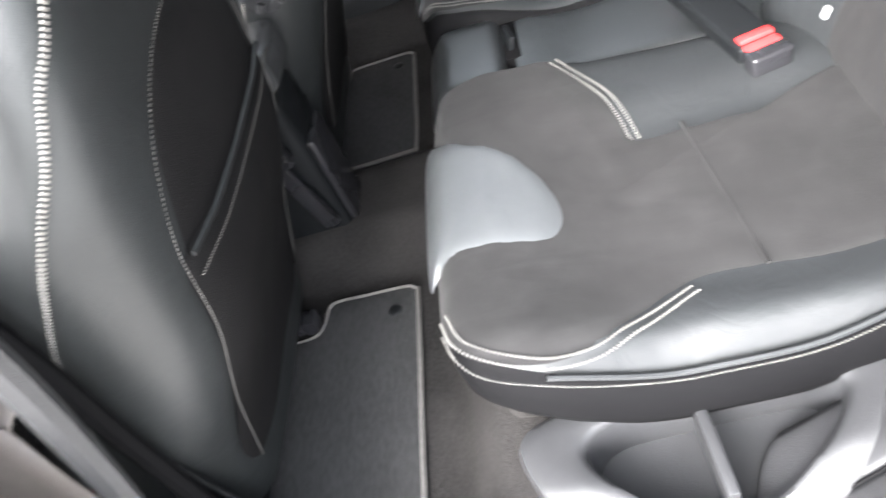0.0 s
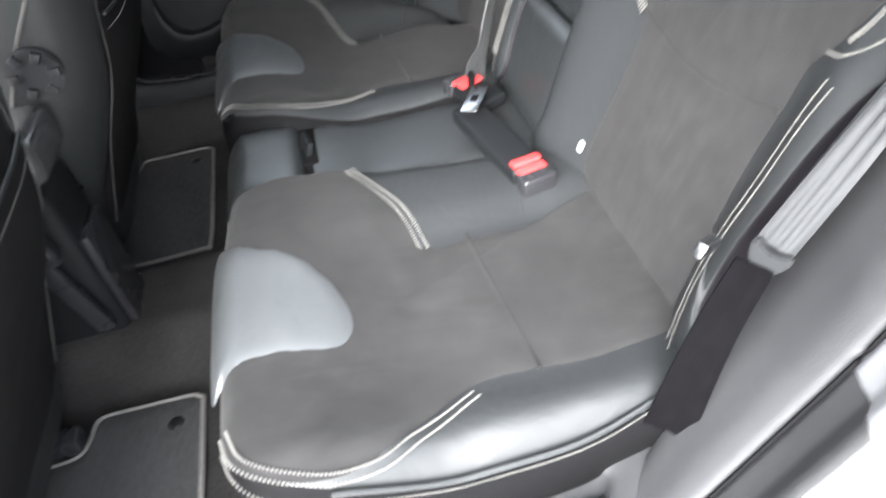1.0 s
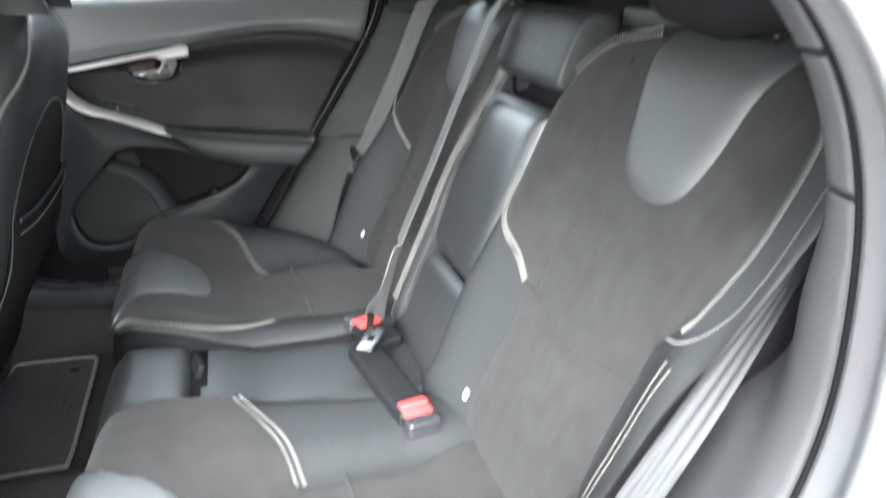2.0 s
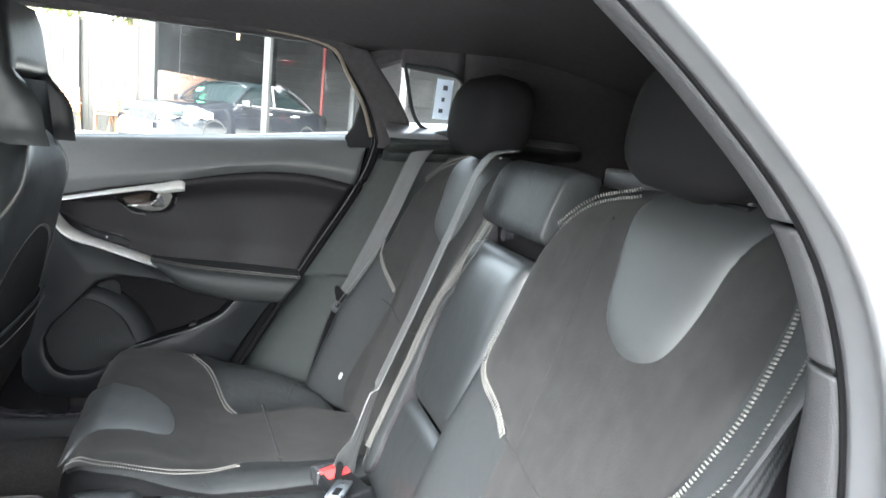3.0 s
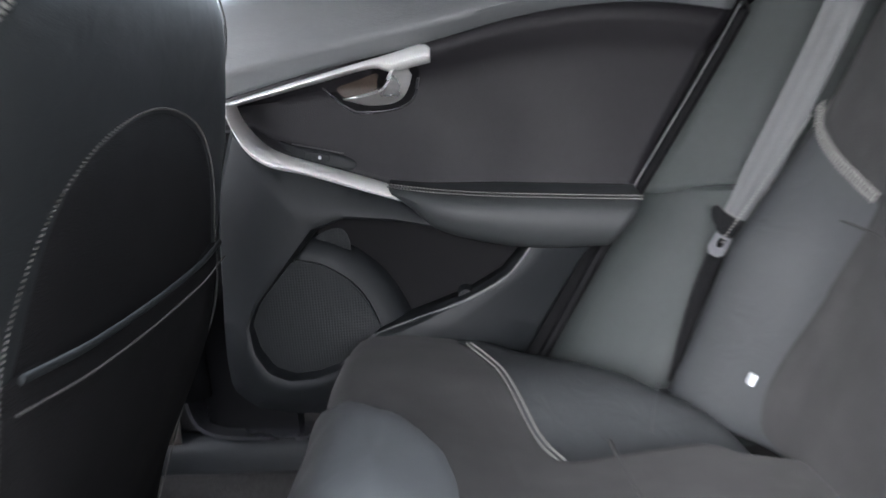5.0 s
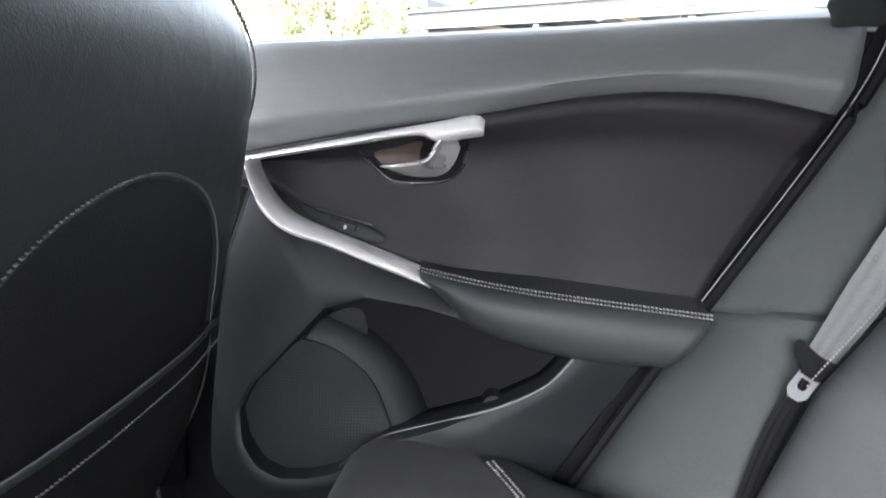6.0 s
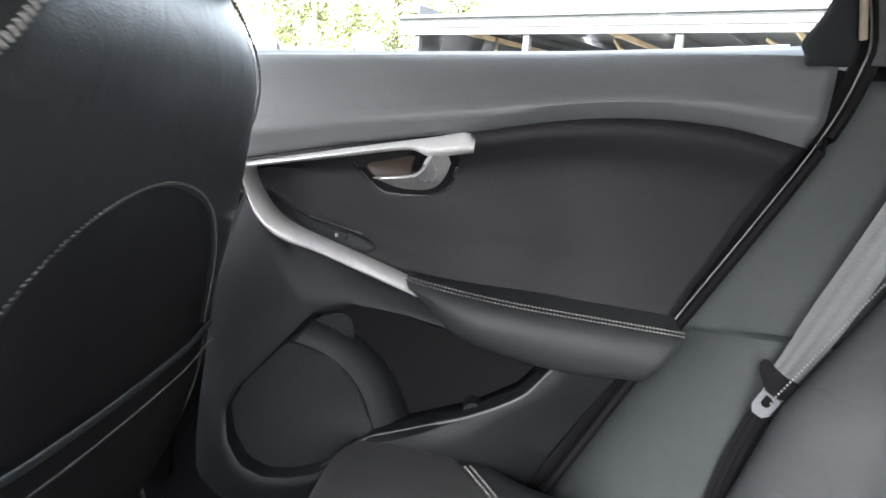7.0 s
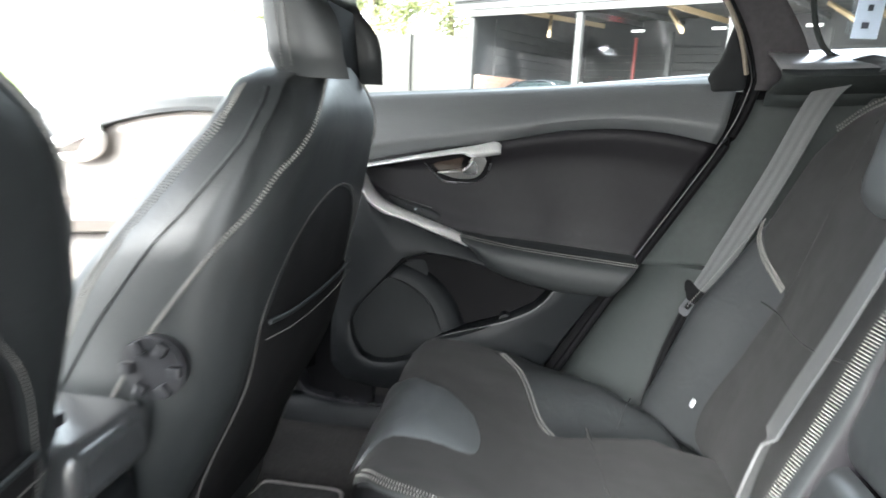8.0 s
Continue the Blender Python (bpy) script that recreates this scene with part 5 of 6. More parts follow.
front_seat(-0.395, -0.05, -1, "black leather front seat with a map pocket, beside the open doorway")


# ---------------------------------------------------------------- belts, buckles, mats, trays
def tongue_parts(root, at, rot, grip=None, big=1.0, plate=None):
    """A black plastic belt slider with a bright steel tongue."""
    m = Matrix.Translation(at) @ rot.to_4x4()
    half = [(0.0, 0.006), (0.018, 0.009), (0.029, 0.013), (0.034, 0.006), (0.026, -0.007), (0.015, -0.014), (0.012, -0.020), (0.0, -0.021)]
    half = [(a * big, b) for a, b in half]
    wing = half + [(-a, b) for a, b in reversed(half[1:-1])]
    bm = bmesh.new()
    face = bm.faces.new([bm.verts.new((-0.006, a, b)) for a, b in wing])
    top = bmesh.ops.extrude_face_region(bm, geom=[face])
    bmesh.ops.translate(bm, vec=(0.012, 0, 0), verts=[g for g in top["geom"] if isinstance(g, bmesh.types.BMVert)])
    bmesh.ops.recalc_face_normals(bm, faces=bm.faces)
    bmesh.ops.bevel(bm, geom=list(bm.edges), offset=0.0022, segments=2, affect="EDGES")
    bmesh.ops.transform(bm, matrix=m, verts=bm.verts)
    part("tongue_grip", bm, grip or RUBBER, root, "dark plastic belt slider")
    outer = [(-0.012, -0.012), (0.012, -0.012), (0.012, -0.042), (0.006, -0.050), (-0.006, -0.050), (-0.012, -0.042)]
    inner = [(-0.0055, -0.024), (0.0055, -0.024), (0.0055, -0.034), (0.003, -0.037), (-0.003, -0.037), (-0.0055, -0.034)]
    v = []
    for x in (-0.0015, 0.0015):
        v += [m @ Vector((x, a, b)) for a, b in outer] + [m @ Vector((x, a, b)) for a, b in inner]
    f = []
    for i in range(6):
        j = (i + 1) % 6
        f += [(i, j, 6 + j, 6 + i), (12 + i, 12 + j, 18 + j, 18 + i), (i, j, 12 + j, 12 + i), (6 + i, 6 + j, 18 + j, 18 + i)]
    mesh("tongue_plate", v, f, plate or DARK_STEEL, root, "steel tongue plate", sharp=30)


def side_belt(side, label):
    root = thing("seat_belt", label, "seat belt", group="outer rear seat belts")
    if side > 0:
        pts = [(0.285, 0.555, 1.195), (0.225, 0.578, 1.196), (0.172, 0.598, 1.150), (0.115, 0.612, 1.0), (0.050, 0.617, 0.85), (0.002, 0.610, 0.765)]
        ribbon("webbing", pts, (0.72, -0.62, -0.2), lambda t: 0.043 - 0.012 * ss(0.80, 1.0, t), 0.0022, WEBBING, root, n=40, ridges=3, relief=0.0004)
        ribbon("lower_webbing", [(0.0, 0.612, 0.755), (-0.03, 0.618, 0.66), (-0.062, 0.605, 0.545)], (0.75, -0.6, 0), 0.024, 0.0022, RUBBER, root, n=16, ridges=3)
        tongue_parts(root, (0.008, 0.606, 0.775), frame_of((0.72, -0.62, -0.2), (-0.50, -0.06, -0.83)))
        box("anchor", (-0.085, 0.582, 0.515), (-0.045, 0.614, 0.535), PLASTIC_GLOSS, root, "dark anchor plate", 0.004)
        bm = bmesh.new()
        bmesh.ops.create_uvsphere(bm, u_segments=14, v_segments=8, radius=0.008, matrix=Matrix.Translation((-0.065, 0.598, 0.538)) @ Matrix.Diagonal((1, 1, 0.5, 1)))
        part("anchor_bolt", bm, STEEL, root, "steel anchor bolt")
    else:
        # the loose belt hangs in folds beside the bolster
        pts = [(0.185, -0.632, 1.10), (0.135, -0.628, 0.990), (0.075, -0.628, 0.87), (0.020, -0.625, 0.755)]
        ribbon("webbing", pts, lambda t: Vector((0.76, 0.64, -0.35)).lerp(Vector((0.57, -0.83, -0.29)), 0.06 + 0.94 * t ** 1.3), 0.034, 0.0024, WEBBING_PALE, root, n=36, ridges=3, relief=0.0012)
        # lower belt: dark cloth with its shadow put into the colour
        ribbon("lower_webbing", [(0.0, -0.630, 0.745), (-0.03, -0.635, 0.66), (-0.06, -0.64, 0.52)], (0.75, -0.6, -0.25), lambda t: 0.034 + 0.018 * t, 0.0022, BELT_SHADED, root, n=16, ridges=3)
        tongue_parts(root, (0.014, -0.628, 0.748), frame_of((0.57, -0.83, -0.29), (-0.45, 0.0, -0.89)), PLASTIC, 0.58, STEEL)
        part("guide_clip", bevel_box((0.03, 0.012, 0.014), 0.003, 2, (-0.034, -0.606, 0.758), Euler((0.2, 0.3, 0.5)).to_matrix()), STEEL, root, "bright belt clip")
    return root


side_belt(1, "grey seat belt hanging beside the seat back with a steel tongue")
side_belt(-1, "folded grey seat belt hanging by the open doorway")

belt = thing("centre_seat_belt", "grey centre seat belt running down to its buckle", "seat belt")
ribbon("webbing", [(0.235, 0.165, 1.190), (0.175, 0.165, 1.165), (0.118, 0.168, 1.02), (0.062, 0.175, 0.86), (0.005, 0.185, 0.70), (-0.035, 0.145, 0.61), (-0.075, 0.075, 0.585)], lambda t: (0.15, 1, 0) if t < 0.75 else (0.6, 0.8, 0), 0.046, 0.0024, WEBBING, belt, n=50, ridges=3)
tongue_parts(belt, (-0.08, 0.07, 0.578), Euler((radians(75), radians(5), radians(-20))).to_matrix())
part("tongue_tip", bevel_box((0.030, 0.070, 0.005), 0.002, 2, (-0.097, -0.020, 0.608), Euler((radians(4), radians(-6), radians(-32))).to_matrix()), STEEL, belt, "bright steel tongue")
# no hole is cut: a black inlay shows the slot's shade
part("tongue_slot", bevel_box((0.013, 0.022, 0.0052), 0.0015, 2, (-0.0965, -0.021, 0.6084), Euler((radians(4), radians(-6), radians(-32))).to_matrix()), BLACK_GAP, belt, "black inlay for the shade in the tongue's slot")


def buckle(at, to, label):
    """A black buckle lying on the seat from at to to, its red button at the end."""
    a, b = Vector(at), Vector(to)
    d = (b - a)
    root = thing("belt_buckle", label, "belt buckle", a, "belt buckles")
    q = d.to_track_quat("Y", "Z").to_matrix()
    ln = d.length
    body = bevel_box((0.058, ln - 0.03, 0.026), 0.007, 3, q @ Vector((0, (ln - 0.03) / 2, 0)), q)
    part("housing", body, PLASTIC, root, "black grained plastic housing")
    end = bevel_box((0.056, 0.028, 0.030), 0.006, 3, q @ Vector((0, ln - 0.012, -0.002)), q)
    part("end_cap", end, PLASTIC_GLOSS, root)
    for k in (-1, 1):
        red = bevel_box((0.046, 0.017, 0.008), 0.003, 2, q @ Vector((0, ln - 0.036 + 0.010 * k, 0.0125 - 0.002 * k)), q @ Euler((-0.15 * k, 0, 0)).to_matrix())
        part("release_button", red, RED, root, "red release button")
    return root


buckle((-0.108, 0.0, 0.578), (-0.060, -0.245, 0.578), "black seat belt buckle with a red button lying on the seat")
buckle((-0.050, 0.02, 0.566), (-0.098, 0.125, 0.572), "short black seat belt buckle with a red button")


def floor_mat(y0, y1, label):
    root = thing("floor_mat", label, "floor mat", (-0.8, (y0 + y1) / 2, 0.3), "floor mats")
    mv = Matrix.Translation((0.8, -(y0 + y1) / 2, -0.3))
    edge = [(-0.655, y0 + 0.02), (-0.655, (y0 + y1) / 2), (-0.657, y1 - 0.03), (-0.662, y1 - 0.008), (-0.68, y1), (-0.76, y1 + 0.002), (-0.822, y1 + 0.002), (-0.834, y1 - 0.012), (-0.838, y1 - 0.04), (-0.850, y1 - 0.062), (-0.885, y1 - 0.07),
            (-1.0, y1 - 0.07), (-1.10, y1 - 0.08), (-1.11, (y0 + y1) / 2), (-1.10, y0 + 0.02), (-0.9, y0), (-0.68, y0)]

    def f(x, y, off):
        return Vector((x, y, 0.302 + 0.0015 * noise.noise((x * 12, y * 12, 3)) + off))
    made = [pad("carpet", edge, (-0.86, (y0 + y1) / 2), f, MAT_CARPET, root, puff=0.004, sink=0.0, power=30, n=160, rings=8, skirt=[(0.0, 0.008)])]
    ring = loop([(*q, 0) for q in edge], 200)
    v, fc = grid([[f(p.x, p.y, 0.002) + Vector((0.0045 * math.cos(a), 0.0045 * math.sin(a) * 0.4, 0.004 * math.sin(a))) for a in np.linspace(0, 2 * math.pi, 7)[:-1]] for p in ring], close_u=True, close_v=True)
    made.append(mesh("binding", v, fc, BINDING, root, "pale stitched edge binding"))
    bm = bmesh.new()
    bmesh.ops.create_uvsphere(bm, u_segments=18, v_segments=8, radius=0.013, matrix=Matrix.Translation((-0.70, y1 - 0.05, 0.306)) @ Matrix.Diagonal((1, 1, 0.3, 1)))
    made.append(part("fastener", bm, PLASTIC, root, "round plastic mat fastener"))
    for m in made:
        m.matrix_basis = mv
    return root


floor_mat(-0.72, -0.232, "grey carpet floor mat with pale binding in the footwell")
floor_mat(0.15, 0.555, "grey carpet floor mat with pale binding in the far footwell")
box_rail = box("seat_rail", (-0.92, -0.29, 0.30), (-0.845, -0.255, 0.335), PLASTIC_GLOSS, None, "", 0.006, 2)
tagged(box_rail, "black end of a front seat rail on the carpet", "seat rail", group="seat rails")
tagged(box("seat_rail", (-0.92, 0.50, 0.30), (-0.845, 0.535, 0.335), PLASTIC_GLOSS, None, "", 0.006, 2), "black end of a front seat rail on the carpet", "seat rail", group="seat rails")

# side storage tray by the doorway
tray = thing("side_tray", "grey plastic storage tray beside the rear seat", "storage tray", (-0.26, -0.68, 0.36))
TO = [(-0.485, -0.645), (-0.44, -0.612), (-0.34, -0.600), (-0.15, -0.595), (-0.055, -0.60), (-0.03, -0.63), (-0.09, -0.70), (-0.17, -0.755), (-0.27, -0.775), (-0.37, -0.765), (-0.45, -0.72)]
TI = [(-0.405, -0.660), (-0.37, -0.635), (-0.28, -0.627), (-0.17, -0.622), (-0.135, -0.632), (-0.132, -0.655), (-0.17, -0.70), (-0.23, -0.738), (-0.29, -0.742), (-0.35, -0.725), (-0.395, -0.69)]
cx, cy = -0.265, -0.678
ro, ri = (radial([(q.x, q.y) for q in loop([(*p, 0) for p in ring], 160)], (cx, cy), 128) for ring in (TO, TI))


def tray_z(x, y):
    return 0.455 + 0.02 * ss(-0.25, -0.03, x) - 0.03 * ss(-0.70, -0.77, y)


rws = []
for (xo, yo), (xi, yi) in zip(ro, ri):
    col = [(xo, yo, 0.33), (xo, yo, tray_z(xo, yo) - 0.016)]
    for s, dz in ((0.05, -0.004), (0.2, 0.0), (0.6, 0.0), (0.85, 0.001), (0.96, -0.003), (1.0, -0.012)):
        x, y = xo + (xi - xo) * s, yo + (yi - yo) * s
        col.append((x, y, tray_z(x, y) + dz))
    for s, dz in ((0.985, -0.066), (0.95, -0.076), (0.5, -0.077), (0.02, -0.077)):
        col.append((cx + (xi - cx) * s, cy + (yi - cy) * s, tray_z(cx, cy) + dz))
    rws.append([Vector(c) - Vector((-0.26, -0.68, 0.36)) for c in col])
mesh("tray_body", *grid(rws, close_u=True), TRAY_PLASTIC, tray, sharp=50)
part("divider", bevel_box((0.014, 0.105, 0.055), 0.004, 2, Vector((-0.272, -0.684, 0.428)) - Vector((-0.26, -0.68, 0.36)), Euler((0, 0, 0.06)).to_matrix()), TRAY_PLASTIC, tray)
# ribbed plug behind the tray, under the belt
tagged(box("belt_cover", (-0.062, -0.655, 0.43), (-0.035, -0.625, 0.475), PLASTIC_GLOSS, None, "", 0.012, 3), "black plastic belt anchor cover by the tray", "belt anchor")
# lining between tray and pillar
rws = [[(-0.08 + 0.30 * k / 7 + 0.05 * s, -0.64 - 0.115 * s + 0.03 * math.sin(k / 7 * 3), 0.43 + 0.05 * k / 7 - 0.06 * s) for k in range(8)] for s in np.linspace(0, 1, 8)]
tagged(mesh("trim", *grid(rws), PILLAR, thick=0.006), "dark grey wheel arch trim by the doorway", "wheel arch trim", kind="structure")

# ---------------------------------------------------------------- centre console and front far door
con = thing("centre_console", "black centre console with an armrest lid between the front seats", "console", (-1.0, -0.03, 0.3))
cmv = Matrix.Translation((1.0, 0.03, -0.3))
for m in (box("console_body", (-1.5, -0.10, 0.31), (-0.765, 0.03, 0.655), PLASTIC, con, "", 0.02, 3), box("armrest_lid", (-1.13, -0.105, 0.672), (-0.745, 0.036, 0.745), LID_LEATHER, con, "satin black leather armrest lid", 0.022, 4),
          box("rear_panel", (-0.767, -0.085, 0.36), (-0.752, 0.015, 0.56), PLASTIC_GLOSS, con, "glossy rear console panel", 0.006, 2)):
    m.matrix_basis = cmv


def front_buckle(y, label):
    root = thing("belt_buckle", label, "belt buckle", (-0.80, y, 0.5), "belt buckles")
    part("stalk", bevel_box((0.03, 0.016, 0.16), 0.005, 2, (0, 0, -0.02), Euler((0, -0.2, 0)).to_matrix()), PLASTIC_GLOSS, root)
    part("housing", bevel_box((0.05, 0.026, 0.075), 0.007, 3, (-0.012, 0, 0.09), Euler((0, -0.2, 0)).to_matrix()), PLASTIC_GLOSS, root)
    return root


front_buckle(0.058, "glossy black front seat belt buckle beside the console")
front_buckle(-0.125, "glossy black front seat belt buckle beside the console")

def front_door(name, flip, label):
    fd = thing(name, label, "car door", flip((-1.2, 0.72, 0.5)), kind="structure")
    FM = Matrix.Translation(-fd.location)
    top = curve([(-1.70, 0, 1.00), (-1.4, 0, 1.055), (-1.15, 0, 1.085), (-0.98, 0, 1.098), (-0.83, 0, 1.10)], 30)
    gr = curve([(-1.70, 0, 0.92), (-1.4, 0, 0.965), (-1.2, 0, 1.035), (-1.03, 0, 1.065), (-0.94, 0, 1.05), (-0.83, 0, 0.99)], 30)
    rws = []
    for a, b in zip(top, gr):
        rws.append([(a.lerp(b, s).x, y, a.lerp(b, s).z) for y, s in ((0.745, -0.05), (0.73, -0.02), (0.705, 0.05), (0.69, 0.3), (0.682, 0.7), (0.684, 0.93), (0.70, 1.0))])
    m1 = mesh("upper_trim", *grid([[flip(q) for q in r] for r in rws]), PLASTIC_SOFT, fd, thick=0.003)
    arm_l = curve([(-1.70, 0, 0.86), (-1.4, 0, 0.85), (-1.2, 0, 0.86), (-1.03, 0, 0.87), (-0.94, 0, 0.875), (-0.83, 0, 0.88)], 30)
    rws = [[(a.lerp(b, s).x, 0.70 + 0.012 * math.sin(s * math.pi), a.lerp(b, s).z) for s in np.linspace(0, 1, 8)] for a, b in zip(gr, arm_l)]
    m2 = mesh("centre_panel", *grid([[flip(q) for q in r] for r in rws]), DOOR_BEIGE, fd, "beige padded centre panel", thick=0.003)
    rws = [[(a.x, y, a.z + dz) for y, dz in ((0.70, 0.0), (0.66, 0.008), (0.63, -0.005), (0.622, -0.03), (0.635, -0.055), (0.69, -0.07))] for a in arm_l]
    m3 = mesh("armrest", *grid([[flip(q) for q in r] for r in rws]), DOOR_BEIGE, fd, thick=0.003)
    rws = [[(a.x, 0.69 + 0.02 * math.sin(s * 3), a.z - 0.065 - s * 0.38) for s in np.linspace(0, 1, 6)] for a in arm_l]
    m4 = mesh("lower_panel", *grid([[flip(q) for q in r] for r in rws]), DOOR_BEIGE, fd, thick=0.003)
    m5 = tube("metal_strip", [flip(q) for q in ((-1.5, 0.668, 0.93), (-1.4, 0.668, 0.958), (-1.3, 0.668, 1.0), (-1.235, 0.668, 1.025))], (0.006, 0.012), CHROME, fd, n=20)
    m6 = pad("door_lever", [(-1.36, 0.955), (-1.30, 0.962), (-1.27, 1.0), (-1.235, 1.01), (-1.24, 0.97), (-1.28, 0.945), (-1.33, 0.942)], (-1.275, 0.968), lambda a, b, o: flip((a, 0.68 - o, b)), CHROME, fd, puff=0.012, sink=0.004)
    m7 = mesh("outer_skin", *grid([[flip((x, 0.77 + 0.05 * math.sin((z - 0.2) * 3.2), z)) for z in np.linspace(0.22, 1.08, 10)] for x in np.linspace(-1.75, -0.76, 10)]), PAINT, fd, thick=0.003)
    for m in (m1, m2, m3, m4, m5, m6, m7):
        m.matrix_basis = FM


front_door("door_2", lambda p: p, "closed front car door with beige panels and a metal handle")
front_door("door_3", lambda p: (p[0], -0.03 - p[1], p[2]), "closed front car door ahead of the open doorway")
window("window_3", [(-1.72, 0.73, 1.02), (-1.35, 0.62, 1.36), (-0.86, 0.60, 1.40), (-0.82, 0.70, 1.12)], [[(-1.70 + 0.86 * i / 6 + (0.30 * (1 - i / 6)) * k / 5, 0.74 - 0.12 * k / 5, 1.06 + 0.33 * k / 5) for k in range(6)] for i in range(7)], RUBBER, "clear front door window", 0.009)

# sticker on the quarter window: pale blue with dark marks
st = thing("window_sticker", "pale blue printed sticker on the quarter window", "sticker", (0.217, 0.592, 1.29))
for nm, m, lo, hi in (("backing", LABEL_BLUE, (-0.021, 0.0, -0.05), (0.021, 0.001, 0.048)), ("print_bar", LABEL_DARK, (-0.004, -0.001, 0.022), (0.008, 0.0, 0.034)), ("print_bar", LABEL_DARK, (-0.008, -0.001, -0.034), (0.003, 0.0, -0.024)),
                      ("print_bar", LABEL_DARK, (-0.004, -0.001, -0.006), (0.004, 0.0, 0.004))):
    box(nm, lo, hi, m, st, "", 0.0)
st.rotation_euler = (radians(10), 0, 0)


# ---------------------------------------------------------------- outside
GRAVEL = material("pale_gravel", (0.36, 0.35, 0.33), 0.9, vary=0.35, scale=0.8, grain=1.0, grain_scale=30, grain_kind="NOISE")
FENCE_WOOD = material("weathered_grey_fence_wood", (0.0185, 0.0172, 0.015), 0.85, vary=0.5, scale=2.0, grain=0.6, grain_scale=60, grain_kind="NOISE", stretch=(4, 4, 0.4))
TEAK = material("orange_teak", (0.2, 0.095, 0.045), 0.55, vary=0.25, scale=8, stretch=(1, 1, 4))
BLACK_BOARD = material("black_stained_boards", (0.02, 0.021, 0.023), 0.7, vary=0.3, scale=3)
GREY_BEAM = material("silvered_grey_timber", (0.0145, 0.0145, 0.0145), 0.8, vary=0.2, scale=3, stretch=(0.3, 1, 3), grain=0.5, grain_scale=50, grain_kind="NOISE")
RAFTER = material("bare_pine_rafter", (0.2, 0.15, 0.09), 0.7, vary=0.15)
BRICK = material("orange_brick", (0.24, 0.15, 0.115), 0.9, vary=0.3, scale=5)
MORTAR = material("pale_mortar", (0.19, 0.17, 0.15), 0.95, vary=0.15)
RED_POST = material("red_painted_post", (0.16, 0.03, 0.03), 0.6)
LEAF = material("pale_spring_leaf", (0.15, 0.155, 0.075), 0.6, vary=0.5, scale=3)
BARK = material("grey_bark", (0.14, 0.11, 0.08), 0.9, vary=0.3)
BLACK_PAINT = material("black_car_paint", (0.012, 0.013, 0.016), 0.15, vary=0.05, coat=1.0)
TYRE = material("tyre_rubber", (0.02, 0.02, 0.02), 0.8)
RIM = material("silver_wheel", (0.6, 0.6, 0.62), 0.35, metal=0.7)
CAR_GLASS = material("dark_car_glass", (0.01, 0.014, 0.015), 0.05, coat=0.5)
WRAP = material("white_wrapping_film", (0.36, 0.37, 0.4), 0.35, vary=0.3, scale=5)
GREEN_PAPER = material("green_paper_slip", (0.08, 0.6, 0.25), 0.6)
GRASS = material("rough_grass", (0.16, 0.2, 0.06), 0.9, vary=0.4)


def ground_z(y):
    return 0.030 * min(max(y - 1.2, 0), 24)


ys = [-300, -60, -20, -8, -3, 0, 1.2, 4, 8, 12, 16, 20, 25.2, 40, 120, 400]
xs = [-300, -80, -30, -14, -8, -5, -3, -1, 1, 3, 5, 8, 14, 30, 80, 300]
tagged(mesh("ground", *grid([[(x, y, ground_z(y)) for x in xs] for y in ys]), GRAVEL), "pale gravel yard rising gently from the car", "ground", kind="structure")

# fence: boards and posts, each its own
fence = thing("fence", "weathered grey close-boarded timber fence", "fence", (-4.9, 15.5, 0.40))
fence.rotation_euler = (0, 0, -0.12)
bm = bevel_box((0.1235, 0.022, 2.34), 0.002, 1, (0, 0, 1.17))
board = part("board", bm, FENCE_WOOD, fence)
board.location = (2.95, 0, 0)
for i in range(1, 42):
    o = board.copy()
    scene.collection.objects.link(o)
    o.location = (2.95 - i * 0.125, 0.006 * (i % 2) + random.uniform(-0.004, 0.004), random.uniform(-0.015, 0.015))
post = part("post", bevel_box((0.11, 0.11, 2.40), 0.006, 1, (0, -0.055, 1.20)), FENCE_WOOD, fence)
post.location = (1.55, 0, 0)
for x in (-0.3, -1.9):
    o = post.copy()
    scene.collection.objects.link(o)
    o.location = (x, 0, 0)
part("rail", bevel_box((5.2, 0.05, 0.08), 0.004, 1, (0.4, 0.035, 2.2)), FENCE_WOOD, fence)

# bank with pale rough grass, behind the fence
rws = [[(x, y, 0.36 + 1.75 * ss(16.5, 26, y) + 0.2 * noise.noise((x * 0.5, y * 0.5, 0))) for x in np.linspace(-30, 12, 40)] for y in np.linspace(16.2, 30, 14)]
tagged(mesh("bank", *grid(rws), GRASS, thick=0.05), "rough grassy bank behind the fence", "bank", kind="structure")


